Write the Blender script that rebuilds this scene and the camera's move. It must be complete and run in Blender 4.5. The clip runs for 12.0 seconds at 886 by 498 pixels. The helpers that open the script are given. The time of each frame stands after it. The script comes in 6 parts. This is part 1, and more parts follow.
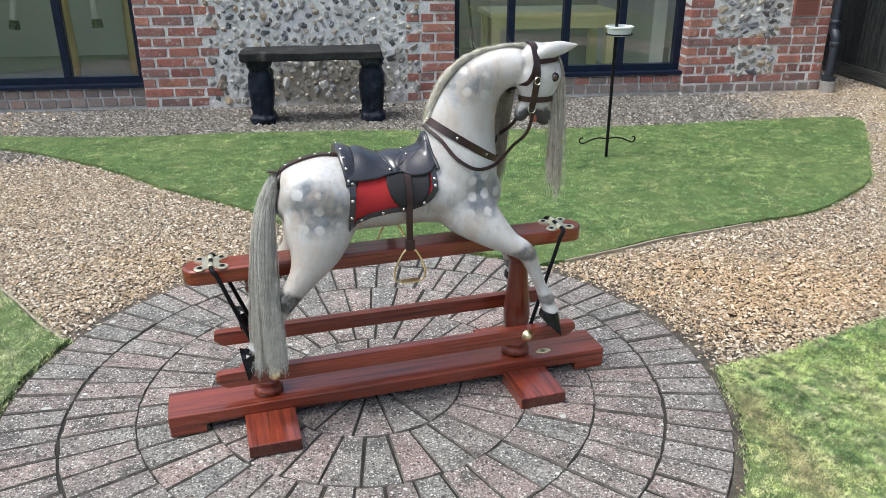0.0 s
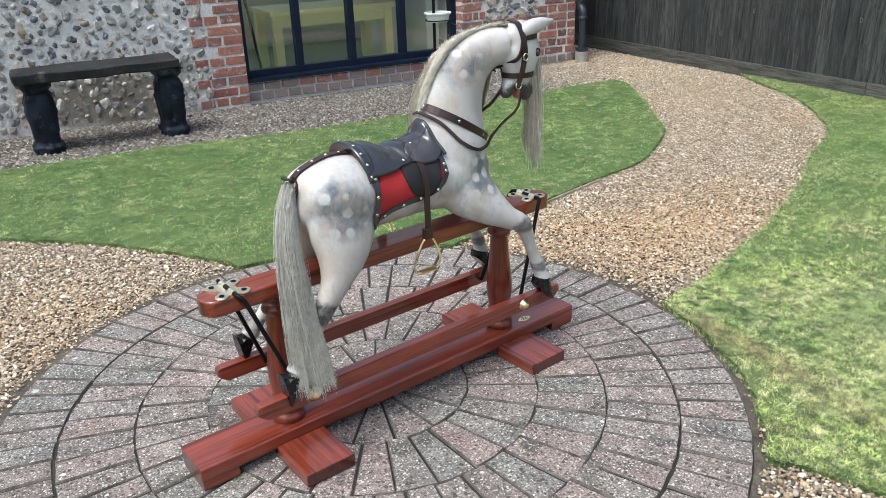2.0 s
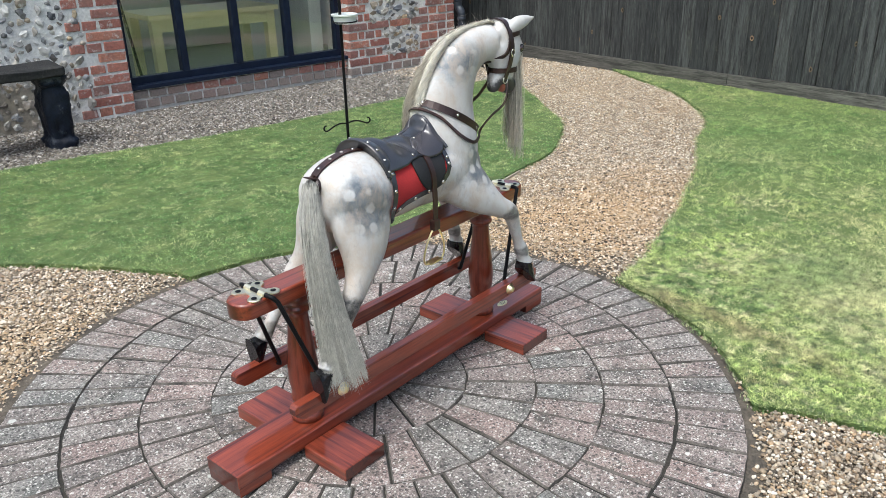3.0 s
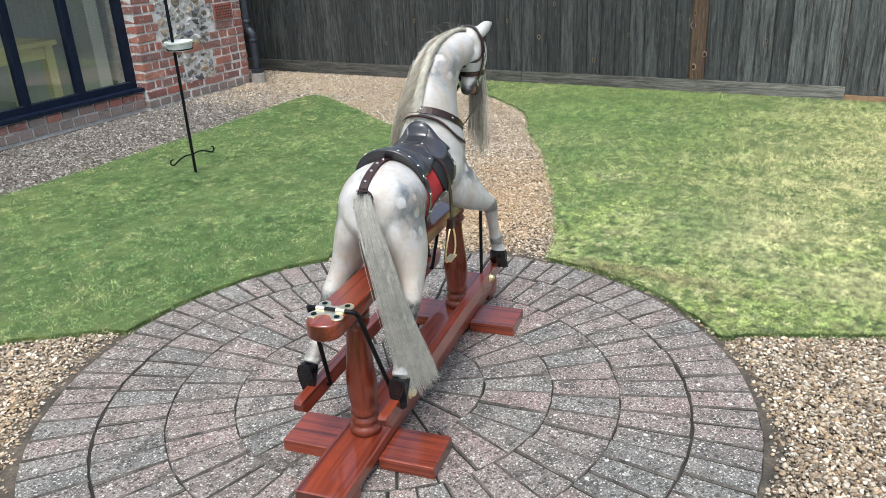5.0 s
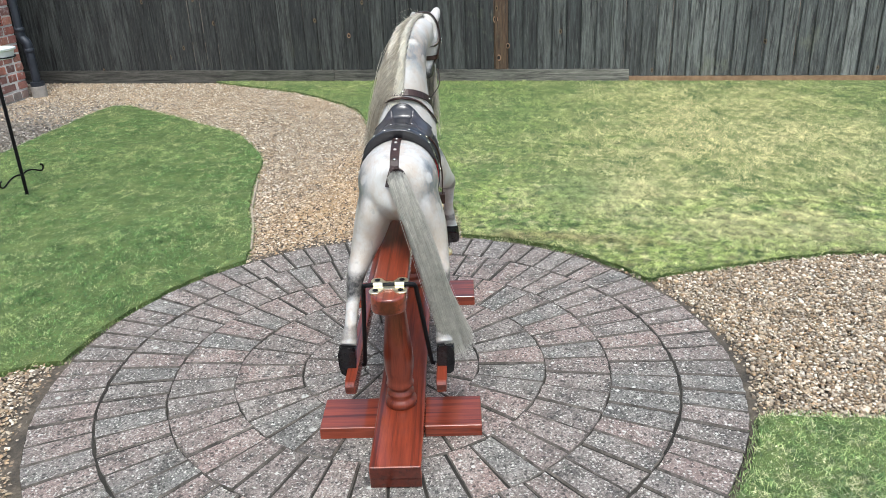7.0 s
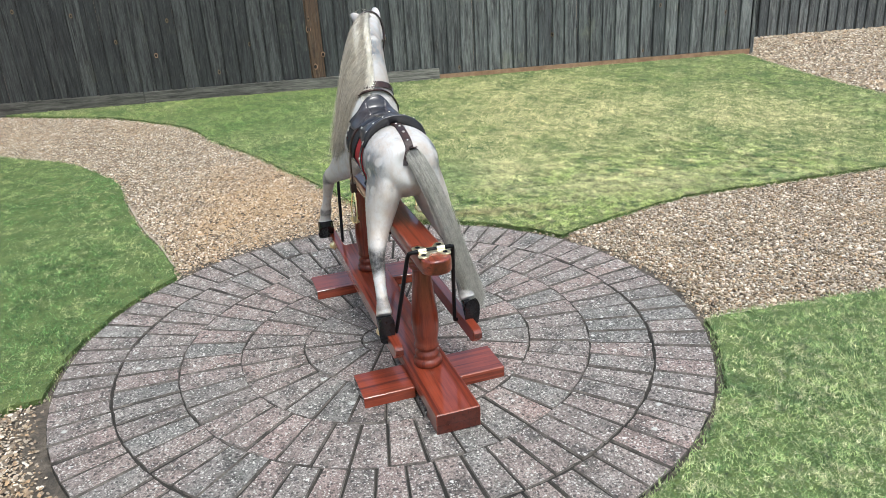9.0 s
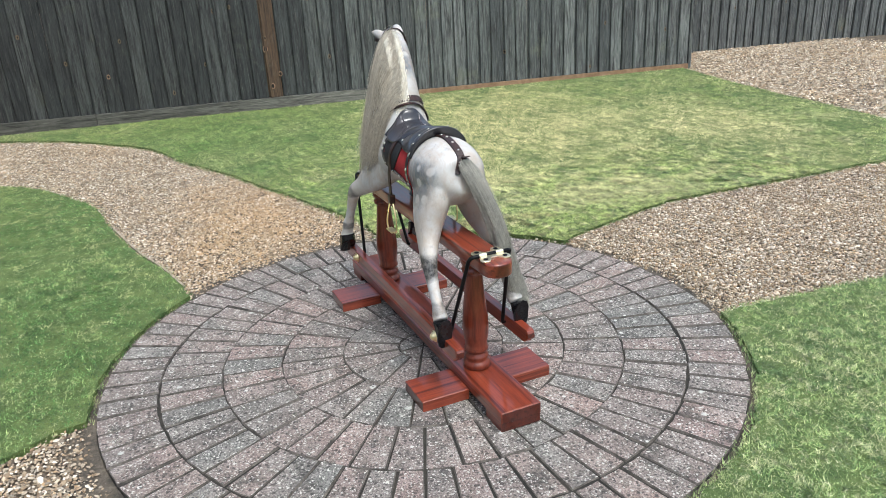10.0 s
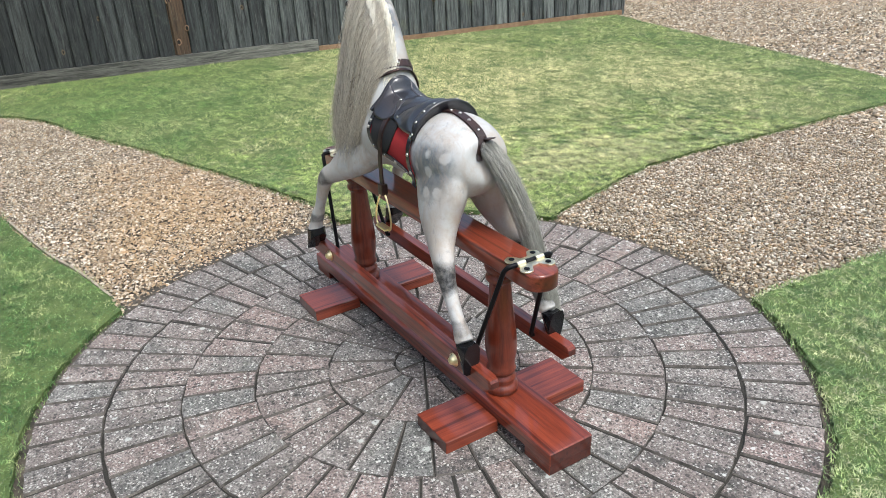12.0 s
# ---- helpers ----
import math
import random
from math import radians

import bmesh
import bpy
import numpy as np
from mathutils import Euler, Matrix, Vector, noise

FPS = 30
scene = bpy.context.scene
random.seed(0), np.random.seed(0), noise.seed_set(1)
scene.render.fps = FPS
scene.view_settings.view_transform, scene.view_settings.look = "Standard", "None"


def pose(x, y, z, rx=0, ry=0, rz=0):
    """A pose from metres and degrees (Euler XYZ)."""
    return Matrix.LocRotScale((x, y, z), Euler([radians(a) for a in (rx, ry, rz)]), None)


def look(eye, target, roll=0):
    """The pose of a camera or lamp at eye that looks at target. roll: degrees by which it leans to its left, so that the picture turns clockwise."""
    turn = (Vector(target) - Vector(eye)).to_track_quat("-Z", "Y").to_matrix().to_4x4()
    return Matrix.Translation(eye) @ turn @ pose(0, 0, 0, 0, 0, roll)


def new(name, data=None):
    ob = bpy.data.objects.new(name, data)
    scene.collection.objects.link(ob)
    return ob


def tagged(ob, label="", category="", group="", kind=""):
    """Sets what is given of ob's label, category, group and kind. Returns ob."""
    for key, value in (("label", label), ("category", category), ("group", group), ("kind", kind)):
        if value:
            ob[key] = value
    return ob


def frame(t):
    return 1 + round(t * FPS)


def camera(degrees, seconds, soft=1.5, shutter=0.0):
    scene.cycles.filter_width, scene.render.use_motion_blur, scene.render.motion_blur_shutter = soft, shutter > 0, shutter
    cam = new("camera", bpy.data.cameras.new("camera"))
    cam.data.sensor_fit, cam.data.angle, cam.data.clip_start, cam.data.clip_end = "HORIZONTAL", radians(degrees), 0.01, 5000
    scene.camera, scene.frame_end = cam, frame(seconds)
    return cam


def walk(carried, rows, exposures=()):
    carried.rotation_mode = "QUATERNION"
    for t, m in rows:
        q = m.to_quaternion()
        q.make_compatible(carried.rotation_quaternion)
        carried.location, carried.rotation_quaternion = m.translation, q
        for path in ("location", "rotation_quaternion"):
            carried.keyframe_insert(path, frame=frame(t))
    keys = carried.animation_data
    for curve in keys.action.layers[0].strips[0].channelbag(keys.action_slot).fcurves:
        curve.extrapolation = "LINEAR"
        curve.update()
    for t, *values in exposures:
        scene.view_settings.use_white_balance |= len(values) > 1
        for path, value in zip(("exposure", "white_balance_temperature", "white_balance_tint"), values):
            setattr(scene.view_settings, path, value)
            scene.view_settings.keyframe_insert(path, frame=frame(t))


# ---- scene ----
cam = camera(59.5, 12.0, soft=0.6)
METRES, EYE, TILT, LEAN, TURN = 4.344, 1.29, 0.0, 0.0, -7.3
ROWS = [
    (0.0, 0.0, 0.0, 0.0, -0.02, -22.67, 0.06),
    (0.5, -0.0392, 0.0034, 0.0, -5.3, -22.57, 0.07),
    (1.0, -0.0875, -0.0009, -0.0001, -11.89, -23.02, 1.14),
    (1.5, -0.1279, 0.01, -0.0036, -17.47, -23.24, 1.4),
    (2.0, -0.1669, 0.0285, -0.005, -21.79, -23.1, 1.77),
    (2.5, -0.2136, 0.043, -0.0046, -27.69, -22.9, 1.29),
    (3.0, -0.2585, 0.0547, -0.003, -33.17, -23.19, 1.11),
    (5.0, -0.398, 0.15, 0.0009, -53.43, -22.68, 2.77),
    (5.5, -0.4168, 0.1836, -0.0026, -59.23, -23.11, 2.7),
    (6.0, -0.4426, 0.2123, -0.0007, -64.1, -23.22, 2.49),
    (6.5, -0.4768, 0.2446, 0.0, -67.72, -23.07, 2.3),
    (7.0, -0.4978, 0.2772, -0.0019, -72.58, -23.12, 2.12),
    (9.0, -0.5799, 0.424, -0.0011, -91.76, -22.99, 3.16),
    (9.5, -0.5869, 0.4674, 0.0019, -94.73, -22.39, 3.03),
    (10.0, -0.5929, 0.5125, 0.0028, -97.95, -21.95, 2.9),
    (10.5, -0.5763, 0.5394, 0.002, -101.35, -22.54, 3.01),
    (11.0, -0.5444, 0.5525, 0.0004, -102.9, -23.46, 2.77),
    (11.5, -0.512, 0.557, -0.0047, -103.46, -24.74, 2.48),
    (12.0, -0.4735, 0.5588, -0.0056, -105.51, -25.95, 2.5),
]
walk(cam, [(t, pose(0, 0, EYE, TILT, LEAN, TURN) @ pose(METRES * x, METRES * y, METRES * z, 90 + pitch, roll, yaw)) for t, x, y, z, yaw, pitch, roll in ROWS],
     exposures=[(0.0, 0.72, 6070, 5), (3.0, 0.74, 6070, 5), (12.0, 0.64, 6070, 5)])

# ---- light: a bright overcast sky with a broad soft sun ----
world = bpy.data.worlds.new("world")
scene.world = world
world.use_nodes = True
wt = world.node_tree
sky = wt.nodes.new("ShaderNodeTexSky")
sky.sky_type = "NISHITA"
sky.sun_disc = False
SUN_EL, SUN_AZ = 65.0, 254.0
sky.sun_elevation = radians(SUN_EL)
sky.sun_rotation = radians(SUN_AZ)
sky.air_density, sky.dust_density, sky.ozone_density = 1.0, 5.0, 0.6
hue = wt.nodes.new("ShaderNodeHueSaturation")
hue.inputs["Saturation"].default_value = 0.8
wt.links.new(sky.outputs[0], hue.inputs["Color"])
wt.links.new(hue.outputs[0], wt.nodes["Background"].inputs[0])
wt.nodes["Background"].inputs[1].default_value = 0.15
sun_data = bpy.data.lights.new("sun", "SUN")
sun_data.energy, sun_data.angle, sun_data.color = 1.3, radians(22), (1.0, 0.99, 0.97)
sun = new("sun", sun_data)
az = radians(SUN_AZ)
sun.matrix_world = look((8 * math.sin(az), 8 * math.cos(az), 8 * math.tan(radians(SUN_EL))), (0, 0, 0))

# ---- materials ----
class Nodes:
    """A small builder for node materials."""
    def __init__(self, name):
        self.m = bpy.data.materials.new(name)
        self.m.use_nodes = True
        self.t = self.m.node_tree
        self.b = self.t.nodes["Principled BSDF"]

    def put(self, value, socket):
        if isinstance(value, bpy.types.NodeSocket):
            self.t.links.new(value, socket)
        else:
            socket.default_value = value

    def node(self, kind, out=0, op=None, **ins):
        n = self.t.nodes.new(kind)
        if op:
            n.operation = op
        for k, v in ins.items():
            self.put(v, n.inputs[int(k[1:])] if k[0] == "i" and k[1:].isdigit() else n.inputs[k])
        return n.outputs[out]

    def coords(self, stretch=(1, 1, 1), kind="Object", jitter=False):
        if kind == "World":
            c = self.t.nodes.new("ShaderNodeNewGeometry").outputs["Position"]
        else:
            c = self.t.nodes.new("ShaderNodeTexCoord").outputs[kind]
        if jitter:
            r = self.t.nodes.new("ShaderNodeObjectInfo").outputs["Random"]
            r = self.math("MULTIPLY", r, 43.0)
            c = self.node("ShaderNodeVectorMath", op="ADD", i0=c, i1=r)
        return self.node("ShaderNodeVectorMath", op="MULTIPLY", i0=c, i1=stretch)

    def noise(self, vec, scale, detail=4.0, rough=0.6, distort=0.0):
        return self.node("ShaderNodeTexNoise", 0, Vector=vec, Scale=scale, Detail=detail, Roughness=rough, Distortion=distort)

    def ramp(self, fac, a, b, lo=0.0, hi=1.0):
        return self.node("ShaderNodeMapRange", 0, i0=fac, i1=a, i2=b, i3=lo, i4=hi)

    def math(self, op, a, b=0.0):
        return self.node("ShaderNodeMath", 0, op, i0=a, i1=b)

    def mix(self, fac, a, b, op="MIX"):
        n = self.t.nodes.new("ShaderNodeMix")
        n.data_type, n.blend_type, n.clamp_factor = "RGBA", op, True
        self.put(fac, n.inputs[0])
        for v, s in ((a, n.inputs[6]), (b, n.inputs[7])):
            self.put((*v, 1) if isinstance(v, tuple) and len(v) == 3 else v, s)
        return n.outputs[2]

    def bump(self, height, strength=0.3, distance=0.002):
        self.put(self.node("ShaderNodeBump", 0, Strength=strength, Distance=distance, Height=height), self.b.inputs["Normal"])

    def done(self, color=None, rough=None, metal=0.0, coat=0.0, spec=None):
        if color is not None:
            self.put((*color, 1) if isinstance(color, tuple) and len(color) == 3 else color, self.b.inputs["Base Color"])
        if rough is not None:
            self.put(rough, self.b.inputs["Roughness"])
        self.b.inputs["Metallic"].default_value = metal
        self.b.inputs["Coat Weight"].default_value = coat
        self.b.inputs["Coat Roughness"].default_value = 0.07
        self.b.inputs["Coat IOR"].default_value = 1.62 if coat > 0.9 else 1.5
        if spec is not None:
            self.b.inputs["Specular IOR Level"].default_value = spec
        return self.m


def surface(name, c1, c2, s1=8.0, s2=90.0, rough=(0.5, 0.7), bump=0.3, dist=0.002, metal=0.0, coat=0.0, stretch=(1, 1, 1), jitter=False, fine=0.35, rand=0.0, third=None, s3=3.0, kind="Object"):
    """A worn surface: two colours by a broad noise, a fine grain over them, and relief."""
    n = Nodes(name)
    v = n.coords(stretch, kind, jitter)
    broad, grain = n.noise(v, s1, 5, 0.6), n.noise(v, s2, 4, 0.65)
    col = n.mix(n.ramp(broad, 0.35, 0.65), c1, c2)
    if third:
        col = n.mix(n.ramp(n.noise(v, s3, 6, 0.7), 0.56, 0.68), col, third)
    g = n.ramp(grain, 0.25, 0.75, 1 - fine, 1 + fine)
    col = n.mix(1.0, col, n.node("ShaderNodeCombineXYZ", 0, X=g, Y=g, Z=g), "MULTIPLY")
    if rand:
        r = n.ramp(n.t.nodes.new("ShaderNodeObjectInfo").outputs["Random"], 0, 1, 1 - rand, 1 + rand)
        col = n.mix(1.0, col, n.node("ShaderNodeCombineXYZ", 0, X=r, Y=r, Z=r), "MULTIPLY")
    n.bump(grain, bump, dist)
    return n.done(col, n.ramp(broad, 0.3, 0.7, *rough), metal, coat)


def palette(name, stops, islands=True, s1=4.0, rough=0.7, bump=0.2, patches=None, spec=None, grain=60.0, spots=(), mottle=None):
    """Many small pieces, each its own colour along a list of stops."""
    n = Nodes(name)
    r = n.t.nodes.new("ShaderNodeNewGeometry").outputs["Random Per Island"] if islands else n.t.nodes.new("ShaderNodeObjectInfo").outputs["Random"]
    cr = n.t.nodes.new("ShaderNodeValToRGB")
    cr.color_ramp.interpolation = "LINEAR"
    while len(cr.color_ramp.elements) < len(stops):
        cr.color_ramp.elements.new(0.5)
    for i, (e, c) in enumerate(zip(cr.color_ramp.elements, stops)):
        e.position, e.color = i / (len(stops) - 1), (*c, 1)
    n.put(r, cr.inputs[0])
    v = n.coords(kind="World")
    col = cr.outputs[0]
    if patches:
        for colour, scale, lo, hi, amount in patches:
            col = n.mix(n.ramp(n.noise(v, scale, 5, 0.68), lo, hi, 0, amount), col, colour)
    for colour, centre, radii, amount in spots:
        d = n.node("ShaderNodeVectorMath", op="SUBTRACT", i0=v, i1=centre)
        d = n.node("ShaderNodeVectorMath", op="DIVIDE", i0=d, i1=radii)
        d = n.node("ShaderNodeVectorMath", 1, "LENGTH", i0=d)
        d = n.math("ADD", d, n.ramp(n.noise(v, 3.0, 6, 0.75), 0.3, 0.7, -0.6, 0.6))
        col = n.mix(n.ramp(d, 0.3, 1.1, amount, 0), col, colour)
    if mottle:
        q = n.ramp(n.noise(v, mottle[0], 9, 0.82), 0.38, 0.62, *mottle[1:])
        col = n.mix(1.0, col, n.node("ShaderNodeCombineXYZ", 0, X=q, Y=q, Z=q), "MULTIPLY")
    g = n.noise(v, grain, 3)
    k = n.ramp(g, 0.3, 0.7, 0.8, 1.2)
    col = n.mix(1.0, col, n.node("ShaderNodeCombineXYZ", 0, X=k, Y=k, Z=k), "MULTIPLY")
    if bump:
        n.bump(g, bump, 0.002)
    return n.done(col, rough, spec=spec)


def wood(name, dark, light, axis, rough=(0.32, 0.45), coat=1.0, scale=1.0, jitter=True):
    """Varnished wood with ribbon grain along one axis."""
    n = Nodes(name)
    st = [14.0, 14.0, 14.0]
    st[axis] = 0.55
    v = n.coords(tuple(s * scale for s in st), jitter=jitter)
    streak = n.noise(v, 5.0, 6, 0.65, 0.12)
    st2 = [90.0, 90.0, 90.0]
    st2[axis] = 5.0
    fine = n.noise(n.coords(tuple(st2), jitter=jitter), 4.0, 3, 0.6)
    tone = tuple(0.6 * a + 0.4 * b for a, b in zip(dark, light))
    col = n.mix(n.ramp(streak, 0.34, 0.62), tone, light)
    ribbon_v = [26.0, 26.0, 26.0]
    ribbon_v[axis] = 0.5
    lines = n.noise(n.coords(tuple(ribbon_v), jitter=jitter), 3.0, 3, 0.5, 0.3)
    col = n.mix(n.ramp(lines, 0.54, 0.66, 0, 0.75), col, dark)
    g = n.ramp(fine, 0.3, 0.7, 0.82, 1.14)
    col = n.mix(1.0, col, n.node("ShaderNodeCombineXYZ", 0, X=g, Y=g, Z=g), "MULTIPLY")
    nor = n.t.nodes.new("ShaderNodeSeparateXYZ")
    n.put(n.t.nodes.new("ShaderNodeTexCoord").outputs["Normal"], nor.inputs[0])
    end = n.ramp(n.math("ABSOLUTE", nor.outputs[axis]), 0.8, 0.95, 0, 0.75)
    col = n.mix(end, col, tuple(0.7 * c for c in dark))
    n.bump(fine, 0.08, 0.001)
    made = n.done(col, n.ramp(streak, 0.3, 0.7, *rough), 0.0, coat, 0.25)
    n.b.inputs["Coat IOR"].default_value, n.b.inputs["Coat Roughness"].default_value = 1.52, 0.09
    return made


M = {}
M["gravel"] = surface("gravel bed", (0.05, 0.04, 0.028), (0.14, 0.108, 0.076), 3, 70, (0.85, 0.95), 0.8, 0.01, fine=0.5)
M["pebble"] = palette("pebbles", [(0.07, 0.052, 0.038), (0.40, 0.315, 0.21), (0.19, 0.13, 0.08), (0.50, 0.43, 0.325), (0.12, 0.094, 0.07), (0.45, 0.31, 0.175), (0.76, 0.70, 0.59), (0.20, 0.155, 0.11)], rough=0.75, patches=[((0.46, 0.32, 0.18), 0.9, 0.5, 0.66, 0.2), ((0.10, 0.075, 0.05), 6.0, 0.55, 0.7, 0.4)], spots=[((0.50, 0.31, 0.14), (1.7, 2.55, 0), (1.1, 0.5, 9), 0.35), ((0.48, 0.32, 0.16), (-0.8, 3.1, 0), (0.4, 0.4, 9), 0.2)])
M["pebble_grey"] = palette("grey pebbles", [(0.030, 0.025, 0.022), (0.192, 0.170, 0.148), (0.081, 0.067, 0.053), (0.281, 0.259, 0.229), (0.044, 0.041, 0.038), (0.192, 0.155, 0.115), (0.459, 0.433, 0.396), (0.070, 0.064, 0.055)], rough=0.75)
M["soil"] = surface("soil", (0.045, 0.038, 0.03), (0.12, 0.10, 0.075), 14, 120, (0.9, 0.98), 0.8, 0.008, fine=0.5)
M["turf"] = surface("turf", (0.055, 0.10, 0.025), (0.14, 0.185, 0.056), 9, 180, (0.9, 0.98), 0.7, 0.01, fine=0.4, kind="World")
M["grass"] = palette("grass blades", mottle=(22.0, 0.38, 1.65), stops=[(0.17, 0.255, 0.062), (0.28, 0.375, 0.098), (0.39, 0.47, 0.145), (0.50, 0.555, 0.21)], rough=0.6, bump=0,
                     patches=[((0.17, 0.13, 0.07), 7.5, 0.57, 0.66, 0.7), ((0.60, 0.59, 0.30), 0.6, 0.46, 0.62, 0.6), ((0.62, 0.56, 0.33), 3.1, 0.53, 0.66, 0.5), ((0.10, 0.20, 0.05), 2.6, 0.50, 0.62, 0.75), ((0.05, 0.11, 0.03), 9.0, 0.55, 0.63, 0.8), ((0.62, 0.57, 0.33), 16.0, 0.55, 0.63, 0.6), ((0.035, 0.08, 0.022), 24.0, 0.54, 0.61, 0.8), ((0.60, 0.56, 0.32), 48.0, 0.56, 0.63, 0.5), ((0.04, 0.085, 0.025), 62.0, 0.54, 0.6, 0.7)],
                     spots=[((0.30, 0.24, 0.12), (1.12, 1.5, 0), (0.10, 0.4, 9), 0.7), ((0.70, 0.63, 0.32), (3.3, 0.6, 0), (1.7, 1.2, 9), 0.85), ((0.62, 0.57, 0.29), (2.7, -0.75, 0), (1.3, 0.55, 9), 0.85), ((0.56, 0.52, 0.27), (2.1, 1.35, 0), (0.8, 0.35, 9), 0.65), ((0.50, 0.47, 0.25), (1.35, 0.6, 0), (0.3, 0.7, 9), 0.5), ((0.12, 0.24, 0.055), (3.7, 2.7, 0), (1.1, 1.2, 9), 0.6), ((0.085, 0.17, 0.045), (1.85, 1.5, 0), (0.45, 0.25, 9), 0.6)])
M["grass_mid"] = palette("open lawn blades", mottle=(20.0, 0.36, 1.45), stops=[(0.095, 0.184, 0.047), (0.188, 0.318, 0.089), (0.326, 0.447, 0.149), (0.502, 0.575, 0.250)], rough=0.6, bump=0,
                         patches=[((0.52, 0.51, 0.26), 1.3, 0.48, 0.66, 0.6), ((0.72, 0.65, 0.42), 7.0, 0.54, 0.68, 0.55), ((0.07, 0.155, 0.04), 3.4, 0.52, 0.64, 0.65), ((0.045, 0.105, 0.03), 10.0, 0.54, 0.63, 0.7), ((0.70, 0.66, 0.40), 18.0, 0.55, 0.63, 0.55), ((0.03, 0.075, 0.02), 26.0, 0.54, 0.61, 0.75), ((0.74, 0.72, 0.46), 50.0, 0.56, 0.63, 0.7), ((0.03, 0.07, 0.02), 66.0, 0.54, 0.6, 0.7)])
# greener, darker blades; part of the barn's shade is in their colour
M["grass_lush_shade"] = palette("lush grass blades with barn shade", mottle=(20.0, 0.42, 1.6), stops=[(0.033, 0.102, 0.020), (0.075, 0.179, 0.041), (0.130, 0.265, 0.065), (0.224, 0.359, 0.107)], rough=0.6, bump=0,
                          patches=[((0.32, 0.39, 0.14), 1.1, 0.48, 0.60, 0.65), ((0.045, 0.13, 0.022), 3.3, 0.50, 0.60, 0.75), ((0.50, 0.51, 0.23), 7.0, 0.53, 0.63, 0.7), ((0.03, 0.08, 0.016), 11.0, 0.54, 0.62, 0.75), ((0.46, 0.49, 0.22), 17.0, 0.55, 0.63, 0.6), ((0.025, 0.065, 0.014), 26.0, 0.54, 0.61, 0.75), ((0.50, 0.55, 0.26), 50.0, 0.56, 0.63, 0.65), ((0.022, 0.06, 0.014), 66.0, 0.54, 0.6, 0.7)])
M["edging"] = surface("weathered edging", (0.24, 0.20, 0.15), (0.40, 0.34, 0.26), 8, 60, (0.8, 0.9), 0.4, stretch=(1, 1, 4))


def paver_material():
    """Worn concrete pavers: brown, pink and greenish grey, blotched with dirt, speckled with aggregate and pale lichen."""
    n = Nodes("weathered pavers")
    v = n.coords(kind="World")
    r = n.t.nodes.new("ShaderNodeObjectInfo").outputs["Random"]
    base = n.mix(n.ramp(r, 0.0, 0.5), (0.20, 0.178, 0.162), (0.268, 0.203, 0.182))
    base = n.mix(n.ramp(r, 0.5, 0.62), base, (0.19, 0.185, 0.17))
    base = n.mix(n.ramp(r, 0.78, 0.84), base, (0.22, 0.195, 0.177))
    base = n.mix(n.ramp(r, 0.92, 0.94), base, (0.28, 0.21, 0.185))
    base = n.mix(n.ramp(n.noise(v, 1.3, 5, 0.65), 0.46, 0.64, 0, 0.6), base, (0.125, 0.122, 0.112))
    base = n.mix(n.ramp(n.noise(v, 2.1, 4, 0.6), 0.48, 0.66, 0, 0.6), base, (0.28, 0.215, 0.19))
    base = n.mix(n.ramp(n.noise(v, 6.5, 5, 0.7), 0.5, 0.66, 0, 0.6), base, (0.33, 0.30, 0.27))
    base = n.mix(n.ramp(n.noise(v, 9, 6, 0.72), 0.53, 0.64, 0, 0.75), base, (0.062, 0.06, 0.055))
    base = n.mix(n.ramp(n.noise(v, 17, 5, 0.7), 0.56, 0.68, 0, 0.5), base, (0.10, 0.108, 0.085))
    fine = n.noise(v, 170, 4, 0.8)
    g = n.math("MULTIPLY", n.ramp(fine, 0.39, 0.61, 0.42, 1.62), n.ramp(n.noise(v, 12, 9, 0.85), 0.36, 0.64, 0.7, 1.32))
    base = n.mix(1.0, base, n.node("ShaderNodeCombineXYZ", 0, X=g, Y=g, Z=g), "MULTIPLY")
    warp = n.node("ShaderNodeVectorMath", op="ADD", i0=v, i1=n.node("ShaderNodeVectorMath", op="MULTIPLY", i0=n.node("ShaderNodeTexNoise", 1, Vector=v, Scale=60.0, Detail=3.0), i1=(0.012, 0.012, 0.012)))
    for scale, most, least, colour, amount in ((150.0, 0.50, 0.30, (0.60, 0.58, 0.53), 0.8), (105.0, 0.42, 0.6, (0.66, 0.64, 0.59), 0.9), (46.0, 0.32, 0.88, (0.66, 0.655, 0.61), 0.9), (19.0, 0.26, 0.94, (0.58, 0.585, 0.54), 0.85), (85.0, 0.50, 0.30, (0.035, 0.033, 0.03), 0.75)):
        vor = n.t.nodes.new("ShaderNodeTexVoronoi")
        vor.inputs["Scale"].default_value = scale
        n.put(warp, vor.inputs["Vector"])
        pick = n.t.nodes.new("ShaderNodeSeparateColor")
        n.put(vor.outputs["Color"], pick.inputs[0])
        reach = n.ramp(pick.outputs[0], least, 1.0, 0.0, most)
        base = n.mix(n.ramp(n.math("SUBTRACT", vor.outputs["Distance"], reach), -0.05, 0.02, amount, 0), base, colour)
    n.bump(n.math("ADD", fine, n.noise(v, 38, 4, 0.6)), 0.9, 0.006)
    return n.done(base, 0.85)


